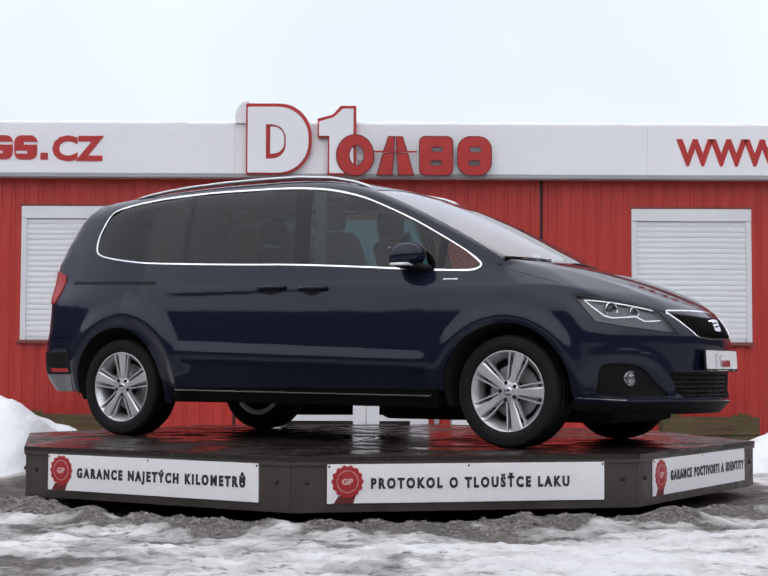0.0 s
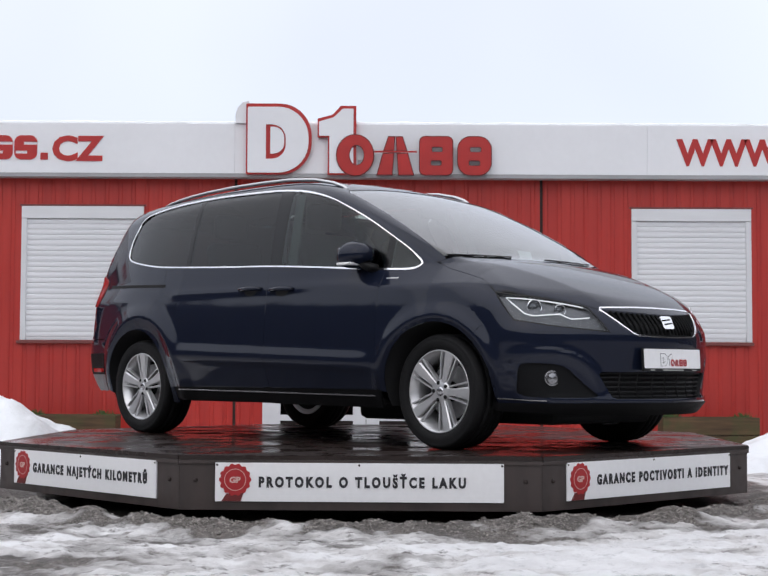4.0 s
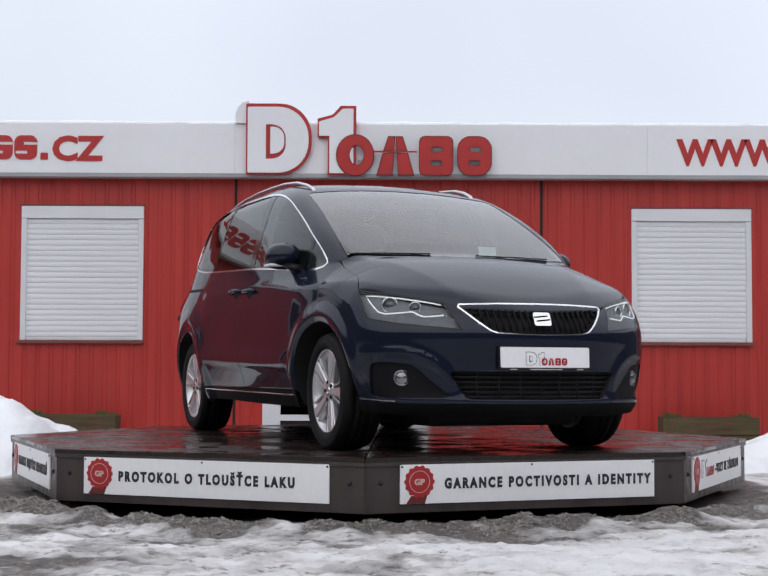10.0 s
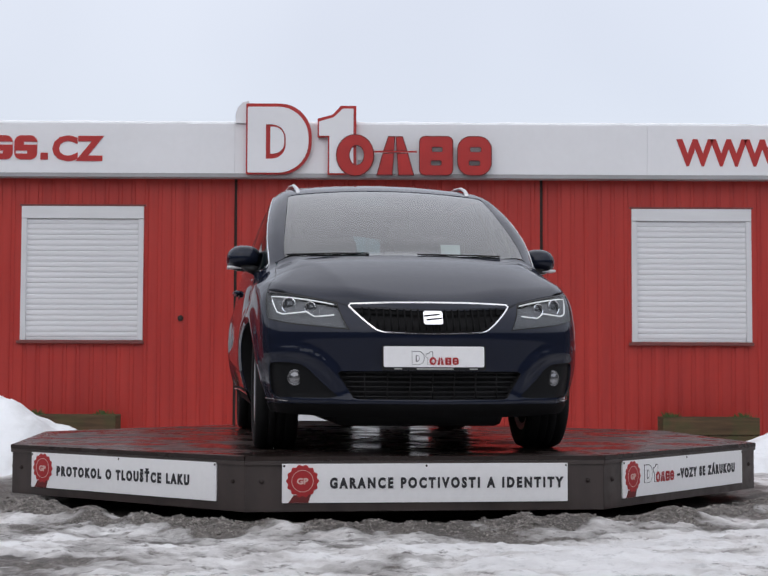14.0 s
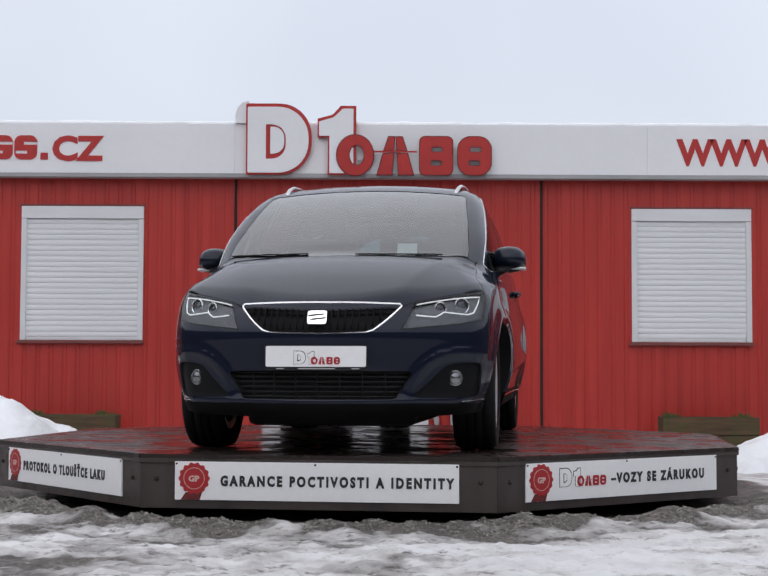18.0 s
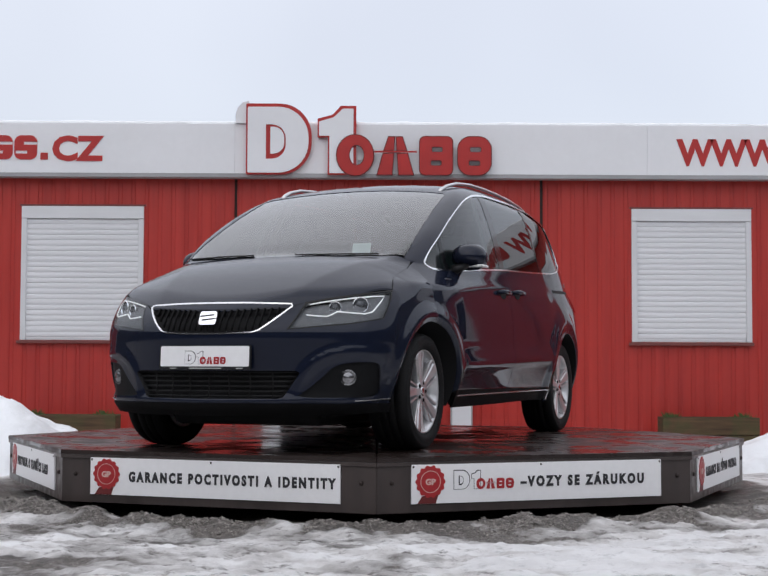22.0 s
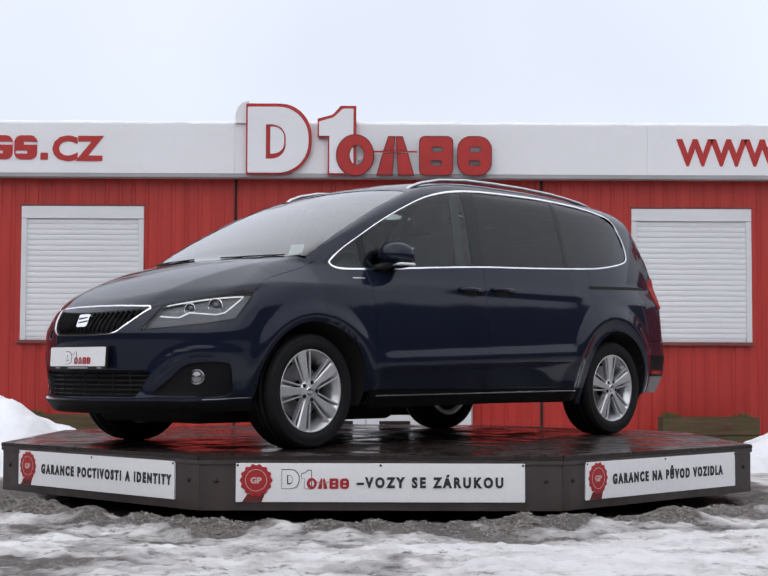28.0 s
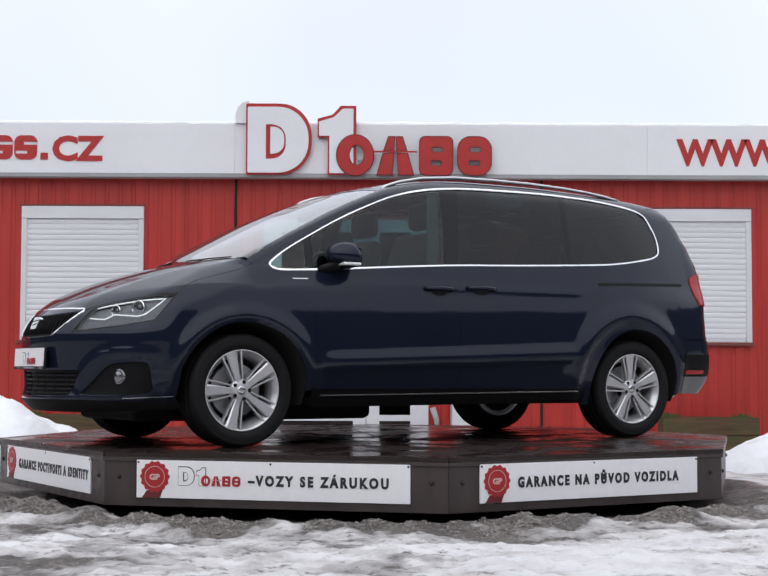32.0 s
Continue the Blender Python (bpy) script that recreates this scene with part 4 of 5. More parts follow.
def ccw(poly):
    a = sum(poly[i][0] * poly[(i + 1) % len(poly)][1] - poly[(i + 1) % len(poly)][0] * poly[i][1] for i in range(len(poly)))
    return list(poly) if a > 0 else list(poly)[::-1]


def inside_many(P, poly):
    q = np.array(poly)
    r = np.roll(q, -1, 0)
    hit = np.zeros(len(P), bool)
    for (x0, y0), (x1, y1) in zip(q, r):
        if y0 == y1:
            continue
        c = (y0 > P[:, 1]) != (y1 > P[:, 1])
        hit ^= c & (P[:, 0] < (x1 - x0) * (P[:, 1] - y0) / (y1 - y0) + x0)
    return hit


def panel(name, outline, project, material, parent, sgn=1, holes=(), step=0.045, lift=0.0, hem=0.012, label=""):
    """One panel cut from the body surface along an outline, with holes, a folded edge of depth hem, and the surface's own normals."""
    loops = [dense(outline, step * 0.6)] + [dense(h, step * 0.6) for h in holes]
    arr = np.array(loops[0])
    lo, hi = arr.min(0), arr.max(0)
    gx, gy = np.meshgrid(np.arange(lo[0] + step / 2, hi[0], step), np.arange(lo[1] + step / 2, hi[1], step * 0.87))
    gx[1::2] += step / 2
    G = np.stack([gx.ravel(), gy.ravel()], 1)
    keep = inside_many(G, loops[0])
    for h in loops[1:]:
        keep &= ~inside_many(G, h)
    rim = np.array([p for lp in loops for p in lp])
    G = G[keep]
    if len(G):
        d = np.sqrt(((G[:, None, :] - rim[None]) ** 2).sum(2)).min(1) if len(G) * len(rim) < 6e6 else np.full(len(G), 1.0)
        G = G[d > step * 0.35]
    co = [Vector(p) for lp in loops for p in lp] + [Vector(p) for p in G]
    edges, at = [], 0
    for lp in loops:
        edges += [(at + i, at + (i + 1) % len(lp)) for i in range(len(lp))]
        at += len(lp)
    out = geo.delaunay_2d_cdt(co, edges, [], 0, 1e-6)
    V = np.array([tuple(v) for v in out[0]])
    F = np.array([f for f in out[2] if len(f) == 3])
    C = V[F].mean(1)
    ok = inside_many(C, loops[0])
    for h in loops[1:]:
        ok &= ~inside_many(C, h)
    F = F[ok]
    used = np.unique(F)
    back = np.full(len(V), -1)
    back[used] = np.arange(len(used))
    V, F = V[used], back[F]
    P = project(V, sgn)
    N = body_normal(P)
    P = P + N * lift
    # orient outwards
    t = np.cross(P[F[:, 1]] - P[F[:, 0]], P[F[:, 2]] - P[F[:, 0]])
    flip = (t * N[F[:, 0]]).sum(1) < 0
    F[flip] = F[flip][:, ::-1]
    pair = {}
    for a, b, c in F.tolist():
        for e in ((a, b), (b, c), (c, a)):
            pair[e] = 1
    border = [e for e in pair if (e[1], e[0]) not in pair]
    faces = F.tolist()
    n = len(P)
    verts, normals = P.tolist(), N.tolist()
    if hem:
        idx = {}
        for a, b in border:
            for v in (a, b):
                if v not in idx:
                    idx[v] = len(verts)
                    verts.append((P[v] - N[v] * hem).tolist())
                    normals.append(N[v].tolist())
        faces += [(b, a, idx[a], idx[b]) for a, b in border]
    me = bpy.data.meshes.new(name)
    me.from_pydata(verts, [], faces)
    me.polygons.foreach_set("use_smooth", [True] * len(me.polygons))
    me.normals_split_custom_set_from_vertices(normals)
    me.materials.append(material)
    ob = new(name, me)
    ob.parent = parent
    return tagged(ob, label)


def clip(poly, p, q):
    """The piece of an outline on the left of the line from p to q."""
    def s(a):
        return (q[0] - p[0]) * (a[1] - p[1]) - (q[1] - p[1]) * (a[0] - p[0])
    out = []
    for i in range(len(poly)):
        a, b = poly[i], poly[(i + 1) % len(poly)]
        sa, sb = s(a), s(b)
        if sa >= 0:
            out.append(a)
        if sa * sb < 0:
            k = sa / (sa - sb)
            out.append((a[0] + k * (b[0] - a[0]), a[1] + k * (b[1] - a[1])))
    return out


def circle(cx, cz, r, a0=0, a1=360, n=40):
    return [(cx + r * math.cos(radians(a0 + (a1 - a0) * i / n)), cz + r * math.sin(radians(a0 + (a1 - a0) * i / n))) for i in range(n)]


CHROME = [(1.262, 1.062), (1.247, 1.037), (1.198, 1.022), (0.992, 1.030), (0.5, 1.063), (-0.019, 1.096), (-0.4, 1.108), (-0.809, 1.126), (-1.10, 1.140), (-1.33, 1.155), (-1.62, 1.196),
          (-1.765, 1.228), (-1.815, 1.275), (-1.818, 1.36), (-1.788, 1.45), (-1.748, 1.53), (-1.65, 1.568), (-1.45, 1.595), (-1.28, 1.611), (-1.0, 1.622), (-0.77, 1.627), (-0.33, 1.622), (-0.09, 1.611),
          (0.149, 1.583), (0.386, 1.524), (0.618, 1.430), (0.80, 1.348), (0.98, 1.252), (1.135, 1.164), (1.237, 1.092)]


def joint_y(x):
    """Where the roof and pillars meet the body side, seen from above."""
    return float(np.interp(x, [-2.05, -1.8, -1.0, 0.0, 0.4, 0.9, 1.33], [0.56, 0.585, 0.645, 0.665, 0.685, 0.725, 0.757]))


def surface_z(x, y):
    return float(from_top(np.array([[x, y]]))[0, 2])


def side_z(p3):
    return (float(p3[0]), float(p3[2]))


LAMP = [(1.815, 0.785, 0.872), (1.985, 0.828, 0.714), (2.13, 0.71, 0.684), (2.32, 0.425, 0.651), (2.196, 0.474, 0.793), (2.10, 0.573, 0.819), (1.965, 0.685, 0.847)]


def wheel(parent, x, sgn, name):
    """A five-spoke alloy wheel: each spoke a broad middle with a thin rib on both sides."""
    rim_prof = [(0.150, -0.19), (0.205, -0.20), (0.222, -0.205), (0.222, -0.19), (0.196, -0.16), (0.190, -0.06), (0.205, -0.03), (0.219, -0.012), (0.226, -0.004), (0.2325, 0.0), (0.2345, -0.006), (0.228, -0.02)]
    w = part("wheel", lathe(rim_prof, 64), M_SILVER, parent, "silver five-spoke alloy wheel", True)
    tyre = [(0.222, -0.200), (0.245, -0.215), (0.285, -0.226), (0.312, -0.218), (0.3235, -0.195), (0.3255, -0.16), (0.3255, -0.155), (0.319, -0.154), (0.319, -0.147), (0.3255, -0.146), (0.326, -0.115),
            (0.326, -0.110), (0.319, -0.109), (0.319, -0.101), (0.326, -0.100), (0.3255, -0.062), (0.319, -0.061), (0.319, -0.054), (0.3255, -0.053), (0.3235, -0.020), (0.312, 0.004), (0.300, 0.011), (0.297, 0.0095),
            (0.285, 0.014), (0.262, 0.013), (0.245, 0.006), (0.236, -0.002), (0.226, -0.012)]
    part("tyre", lathe(tyre, 72), M_RUBBER, w, "black tyre", True)
    part("brake_disc", lathe([(0.06, -0.10), (0.155, -0.10), (0.155, -0.125), (0.06, -0.125)], 40), M_STEEL, w, "grey brake disc")
    part("hub_back", lathe([(0.0, -0.13), (0.19, -0.135), (0.19, -0.15), (0.0, -0.15)], 32), M_LINER, w)
    # added near-black disc, stands in for the shade inside the wheel
    part("inner_dark_disc", lathe([(0.0, -0.186), (0.150, -0.186), (0.190, -0.192), (0.190, -0.196), (0.0, -0.196)], 32), M_LINER, w)

    def spoke(pts, thick):
        """pts: rows of (radius, half width, outer face, offset to the side)."""
        bm = bmesh.new()
        rows = []
        for r, hw, y, off in pts:
            rows.append([bm.verts.new(p) for p in ((off - hw, y - 0.006, r), (off - hw * 0.72, y, r), (off + hw * 0.72, y, r), (off + hw, y - 0.006, r), (off + hw * 0.8, y - thick, r), (off - hw * 0.8, y - thick, r))])
        for a, b in zip(rows, rows[1:]):
            for i in range(6):
                bm.faces.new((a[i], a[(i + 1) % 6], b[(i + 1) % 6], b[i]))
        bm.faces.new(rows[0][::-1])
        bm.faces.new(rows[-1])
        bmesh.ops.recalc_face_normals(bm, faces=bm.faces)
        return bm

    broad = mesh_of("spoke", spoke([(0.045, 0.020, -0.014, 0), (0.09, 0.0205, -0.015, 0), (0.14, 0.0265, -0.011, 0), (0.19, 0.0325, -0.006, 0), (0.226, 0.0370, -0.003, 0)], 0.03), M_SILVER)
    ribs = [mesh_of("rib", spoke([(0.060, 0.0060, -0.018, s_ * 0.029), (0.14, 0.0062, -0.012, s_ * 0.0455), (0.19, 0.0065, -0.007, s_ * 0.0555), (0.226, 0.0080, -0.004, s_ * 0.0615)], 0.028), M_SILVER) for s_ in (-1, 1)]
    start = {(1, 1): 18, (1, -1): -20, (-1, 1): 5, (-1, -1): 0}[(1 if x > 0 else -1, sgn)]
    for i in range(5):
        r = Matrix.Rotation(radians(72 * i + start), 4, "Y")
        part("spoke", broad, None, w).matrix_local = r
        for me in ribs:
            part("rib", me, None, w).matrix_local = r
        nut = part("wheel_bolt", lathe([(0.0, -0.0105), (0.0115, -0.0105), (0.012, -0.02)], 8), M_LINER, w, smooth=True)
        nut.matrix_local = Matrix.Rotation(radians(72 * i + 36 + start), 4, "Y") @ Matrix.Translation((0, 0, 0.050))
    part("hub", lathe([(0.0, -0.013), (0.05, -0.013), (0.066, -0.019), (0.07, -0.04), (0.0, -0.05)], 36), M_SILVER, w, smooth=True)
    part("hub_cap", lathe([(0.0, -0.008), (0.018, -0.008), (0.0255, -0.010), (0.027, -0.014)], 28), M_CHROME_DIM, w, "silver hub cap", True)
    w.matrix_local = Matrix.Translation((x, sgn * 0.868, WHEEL_Z)) @ (Matrix.Identity(4) if sgn > 0 else Matrix.Rotation(math.pi, 4, "Z"))
    return w


def seat(parent, x, y, name="seat", wide=0.25):
    bm = bmesh.new()
    box(bm, x - 0.05, x + 0.45, y - wide, y + wide, 0.62, 0.76, 0.05)
    bm2 = bmesh.new()
    box(bm2, -0.06, 0.06, -wide * 0.96, wide * 0.96, 0.0, 0.66, 0.05)
    bmesh.ops.rotate(bm2, verts=bm2.verts, cent=(0, 0, 0), matrix=Matrix.Rotation(radians(-17), 3, "Y"))
    bmesh.ops.translate(bm2, verts=bm2.verts, vec=(x - 0.03, y, 0.70))
    tmp = bpy.data.meshes.new("tmp")
    bm2.to_mesh(tmp)
    bm2.free()
    bm.from_mesh(tmp)
    bpy.data.meshes.remove(tmp)
    s = part(name, bm, M_TRIM, parent, "dark grey cloth seat", True)
    hb = bmesh.new()
    box(hb, x - 0.30, x - 0.20, y - 0.135, y + 0.135, 1.36, 1.54, 0.045)
    part("headrest", hb, M_TRIM, s, smooth=True)


def build_car():
    car = thing("car", None, None, "dark navy blue people carrier parked on the wet turntable", "car")
    chrome = ccw(rounded(CHROME, 2))
    # the bright surround thins out along the windscreen pillar
    inner = [tuple(Vector(p).lerp(Vector(q), 0.45 * ramp_up(p[0], 0.15, 0.45) * ramp_up(p[1], 1.08, 1.14))) for p, q in zip(grown(chrome, -0.0088), chrome)]
    arch_f, arch_r = circle(AXLE, WHEEL_Z, ARCH_R), circle(-AXLE, WHEEL_Z, ARCH_R + 0.006)

    # boundaries shared between panels, found on the surface
    hood_side = [(1.33, 0.757), (1.45, 0.762), (1.6, 0.770), (1.70, 0.776)]
    lamp_uv = [to_front(*p) for p in LAMP]
    lamp3 = from_front(np.array(lamp_uv))
    hood_side += [(1.70 + (lamp3[0][0] - 1.70) * k_, 0.776 + (lamp3[0][1] - 0.776) * k_) for k_ in (0.5, 1.0)]
    hood_edge3 = from_top(np.array(hood_side))
    tail_cut = from_rear(np.array([(1.2 * radians(50), z) for z in (0.30, 0.38, 0.5, 0.65, 0.8, 0.95, 1.1, 1.25, 1.4, 1.5, 1.56)]))
    rear_line = [side_z(p) for p in tail_cut]
    cut_line = [(1.865, 0.235), (1.845, 0.32), (1.838, 0.45), (1.80, 0.53), (1.752, 0.602), (1.762, 0.65), (1.80, 0.690), (1.86, 0.716)]
    tip = side_z(lamp3[1])
    cut_line += [(1.86 + (tip[0] - 1.86) * k_ / 4, 0.716 + (tip[1] - 0.716) * k_ / 4) for k_ in range(1, 4)]
    bump_cut = from_side(np.array(cut_line), 1)
    jx = list(np.linspace(1.325, -1.85, 60))
    joint3 = from_top(np.array([(x, joint_y(x)) for x in jx]))
    joint_line = [side_z(p) for p in joint3]

    door_f = [(1.018, 1.06), (1.018, 0.60), (1.03, 0.40), (1.01, 0.36), (0.98, 0.335), (0.012, 0.335), (0.004, 0.60), (0.002, 0.86), (-0.022, 1.12), (0.4, 1.12)]
    arcpts = circle(-AXLE, WHEEL_Z, ARCH_R + 0.095, 2, 62, 14)
    door_r = [(-0.004, 0.86), (-0.002, 0.60), (0.006, 0.335), (-0.93, 0.335)] + arcpts + [(-1.17, 0.90), (-1.165, 1.17), (-0.5, 1.15), (-0.028, 1.12)]

    for sgn in (1, -1):
        # painted body side with its openings
        outline = ccw(joint_line + rear_line[::-1] + [(-1.80, 0.25), (-1.0, 0.22), (1.00, 0.22), (1.03, 0.34), (1.022, 1.0), (1.25, 1.045), (1.29, 1.07)])
        cuts = [grown(chrome, -0.004), grown(ccw(door_f), 0.0035), grown(ccw(door_r), 0.0035), arch_r]
        cuts.append([(-0.045, 0.33), (0.02, 0.33), (0.02, 1.115), (-0.045, 1.115)])
        cuts.append([(-1.02, 0.18), (1.10, 0.18), (1.10, 0.330), (-1.02, 0.330)])
        panel("body_side", outline, from_side, M_PAINT, car, sgn, cuts, 0.026, label="navy body side with pillars")
        # doors below the glass
        for nm, dr in (("front_door", door_f), ("sliding_door", door_r)):
            d = panel(nm, ccw(dr), from_side, M_PAINT, car, sgn, [grown(chrome, 0.0015)], 0.022)
            hx, hz = (0.145, 0.942) if nm == "front_door" else (-0.17, 0.954)
            pts = from_side(np.array([(hx - 0.11, hz), (hx - 0.085, hz + .003), (hx, hz + .005), (hx + 0.085, hz + .003), (hx + 0.11, hz)]), sgn)
            path = [Vector(p) + Vector((0, sgn * o, 0)) for p, o in zip(pts, (0.0, 0.026, 0.033, 0.026, 0.0))]
            part("door_handle", tube(path, [0.011, 0.013, 0.014, 0.013, 0.011], 8, flat=1.1), M_PAINT, d, "body-coloured door handle", True)
            # near-black oval laid on the skin: painted shade of the handle's recess
            panel("recess_shade", [(hx + 0.062 * math.cos(a), hz - 0.012 + 0.030 * math.sin(a)) for a in np.linspace(0, 6.0, 18)],
                  from_side, M_LINER, d, sgn, step=0.03, lift=0.0012, hem=0)
        # front wing
        wing = ccw([side_z(p) for p in hood_edge3] + [side_z(lamp3[0]), side_z(lamp3[1])] + [(x_ - 0.003, z_) for x_, z_ in cut_line[:2:-1]] + [(1.7, 0.40), (1.10, 0.30), (1.036, 0.332), (1.034, 0.40), (1.0215, 0.60), (1.0215, 1.0), (1.05, 1.05), (1.29, 1.10)])
        panel("front_wing", wing, from_side, M_PAINT, car, sgn, [grown(chrome, 0.0015), arch_f, grown(ccw(door_f), 0.0035)], 0.024)
        # sill and bright line
        panel("sill", [(-1.05, 0.250), (0.2, 0.228), (1.010, 0.222), (1.040, 0.328), (-1.02, 0.328)], from_side, M_DARK, car, sgn, [arch_f, arch_r], 0.06, label="black sill", lift=-0.004)
        panel("sill_strip", [(-0.95, 0.308), (0.97, 0.291), (0.97, 0.297), (-0.95, 0.314)], from_side, M_CHROME_DIM, car, sgn, [], 0.06, lift=0.004, hem=0.006, label="thin bright sill strip")
        # chrome frame and glass
        panel("window_trim", chrome, from_side, M_CHROME, car, sgn, [inner], 0.03, lift=0.003, hem=0.006, label="bright chrome window surround")
        b0, b1 = ((-0.002, 1.0), (-0.135, 1.65)), ((0.098, 1.0), (-0.005, 1.65))
        c0, c1 = ((-0.925, 1.0), (-1.005, 1.65)), ((-0.885, 1.0), (-0.965, 1.65))
        t0, t1 = ((0.985, 1.0), (0.985, 1.65)), ((1.03, 1.0), (1.03, 1.65))
        left = lambda poly, l: clip(poly, l[0], l[1])
        right = lambda poly, l: clip(poly, l[1], l[0])
        core = ccw(inner)
        panel("quarter_glass", right(core, t1), from_side, G_FRONT, car, sgn, [], 0.05, -0.006, 0, "small triangular window")
        panel("front_window", left(right(core, b1), t0), from_side, G_FRONT, car, sgn, [], 0.06, -0.006, 0, "lightly tinted front door window")
        panel("rear_window", left(right(core, c1), b0), from_side, G_DARK, car, sgn, [], 0.06, -0.006, 0, "dark privacy glass")
        panel("side_window", left(core, c0), from_side, G_DARK, car, sgn, [], 0.06, -0.006, 0, "dark privacy glass of the third row")
        for nm, a, b in (("middle_pillar", b0, b1), ("rear_pillar", c0, c1), ("window_post", t0, t1)):
            panel(nm, left(right(core, a), b), from_side, M_GLOSSBLACK, car, sgn, [], 0.05, -0.004, 0.02, "gloss black window post")
        # sliding door rail
        panel("slide_rail", [(-1.99, 1.034), (-1.14, 1.006), (-1.14, 1.026), (-1.99, 1.056)], from_side, M_LINER, car, sgn, [], 0.05, 0.0015, 0, "dark rail groove of the sliding door")
        # dark lining behind the gaps, and wheel housings
        panel("side_lining", [(-1.9, 0.23), (1.85, 0.23), (1.80, 0.78), (1.25, 1.035), (0.99, 1.045), (0.0, 1.105), (-0.8, 1.14), (-1.6, 1.21), (-1.9, 1.2), (-2.0, 0.9)], from_side, M_LINER, car, sgn, [circle(AXLE, WHEEL_Z, ARCH_R + 0.045), circle(-AXLE, WHEEL_Z, ARCH_R + 0.05)], 0.08, -0.022, 0)
        for ax, rr in ((AXLE, ARCH_R), (-AXLE, ARCH_R + 0.006)):
            bm = bmesh.new()
            prev, hub_v = None, bm.verts.new((ax, sgn * 0.55, WHEEL_Z - 0.05))
            for i in range(29):
                a = radians(-13 + 206 * i / 28)
                px, pz = ax + (rr - 0.003) * math.cos(a), WHEEL_Z + (rr - 0.003) * math.sin(a)
                yo = float(from_side(np.array([[px, max(pz, 0.2)]]), sgn)[0, 1]) - sgn * 0.004
                cur = [bm.verts.new((px, yo, pz)), bm.verts.new((px, sgn * 0.55, pz))]
                if prev:
                    bm.faces.new((prev[0], cur[0], cur[1], prev[1]))
                    bm.faces.new((prev[1], cur[1], hub_v))
                prev = cur
            part("wheel_housing", bm, M_LINER, car, smooth=True)
        # headlamp
        lamp = ccw([(u * sgn, v) for u, v in lamp_uv])
        shell = panel("headlamp", lamp, from_front, G_LENS, car, 1, [], 0.03, 0.0, 0.0, "clear headlamp with bright reflector lines")
        panel("lamp_bowl", grown(lamp, -0.002), from_front, speckled_bowl, shell, 1, [], 0.03, -0.026, -0.022)

        panel("lamp_seal", grown(lamp, 0.0015), from_front, M_GLOSSBLACK, shell, 1, [grown(lamp, -0.0045)], 0.03, 0.0012, 0.006)

        def on_lamp(pts, off):
            q = from_front(np.array([(sgn * 1.2 * radians(b), z) for b, z in pts]))
            return [Vector(p) + Vector(nn) * off for p, nn in zip(q, body_normal(q))]

        line = on_lamp([(26.5, 0.790), (29.0, 0.800), (32.4, 0.811), (36.8, 0.823), (41.2, 0.833), (45.0, 0.839), (48.6, 0.842), (47.0, 0.812), (45.2, 0.781), (43.6, 0.753), (41.3, 0.741), (37.5, 0.746), (33.8, 0.752), (32.4, 0.737), (31.0, 0.725), (28.0, 0.728), (25.6, 0.733)], -0.009)
        part("light_strip", tube(line, 0.0040, 6), M_CHROME_WHITE, shell, "bright light strip", True)
        for bb, zz, r in ((40.6, 0.795, 0.043), (33.4, 0.779, 0.033)):
            c = on_lamp([(bb, zz)], -0.016)[0]
            n = body_normal(from_front(np.array([(sgn * 1.2 * radians(bb * 0.82), zz)])))[0]
            n[2] = 0.05
            rot = Vector(n).to_track_quat("Z", "Y").to_matrix().to_4x4()
            unit = part("projector" if bb > 35 else "reflector", lathe([(0.0, -0.004), (r * 0.42, -0.006), (r * 0.62, -0.012), (r * 0.86, -0.003), (r * 0.95, -0.012)], 28, axis="Z"), M_DISH, shell, smooth=True)
            unit.matrix_local = Matrix.Translation(c) @ rot
            ring = part("lamp_ring", lathe([(r * 0.84, -0.002), (r * 0.92, 0.005), (r, 0.0), (r * 0.95, -0.006)], 32, axis="Z"), M_CHROME, shell, smooth=True)
            ring.matrix_local = Matrix.Translation(c) @ rot
        # fog lamp in its dark pocket
        pocket = rounded([(sgn * 1.2 * radians(b), z) for b, z in ((23.0, 0.298), (25.5, 0.335), (29.5, 0.40), (33.0, 0.468), (37.5, 0.482), (43.5, 0.485), (45.5, 0.47), (45.8, 0.38), (46.0, 0.302), (35.0, 0.298))], 2)
        pockets.append(ccw(pocket))
        pk = panel("fog_pocket", ccw(pocket), from_front, M_POCKET, car, 1, [], 0.03, -0.014, -0.012, "black fog lamp pocket")
        q = from_front(np.array([(sgn * 1.2 * radians(36.3), 0.402)]))
        n = body_normal(q)[0]
        n = Vector((n[0] + 0.4, n[1], 0.0)).normalized()
        fog = part("fog_lamp", lathe([(0.0, 0.008), (0.025, 0.005), (0.036, 0.0), (0.040, 0.004), (0.044, -0.004), (0.042, -0.03)], 28, axis="Z"), M_FOG, pk, "round fog lamp", True)
        fog.matrix_local = Matrix.Translation(Vector(q[0]) - n * 0.012) @ n.to_track_quat("Z", "Y").to_matrix().to_4x4()
        # mirror
        bm = bmesh.new()
        bmesh.ops.create_uvsphere(bm, u_segments=28, v_segments=16, radius=1)
        for v in bm.verts:
            x, y, z = v.co
            f = 1.0 - 0.22 * max(0, -x)
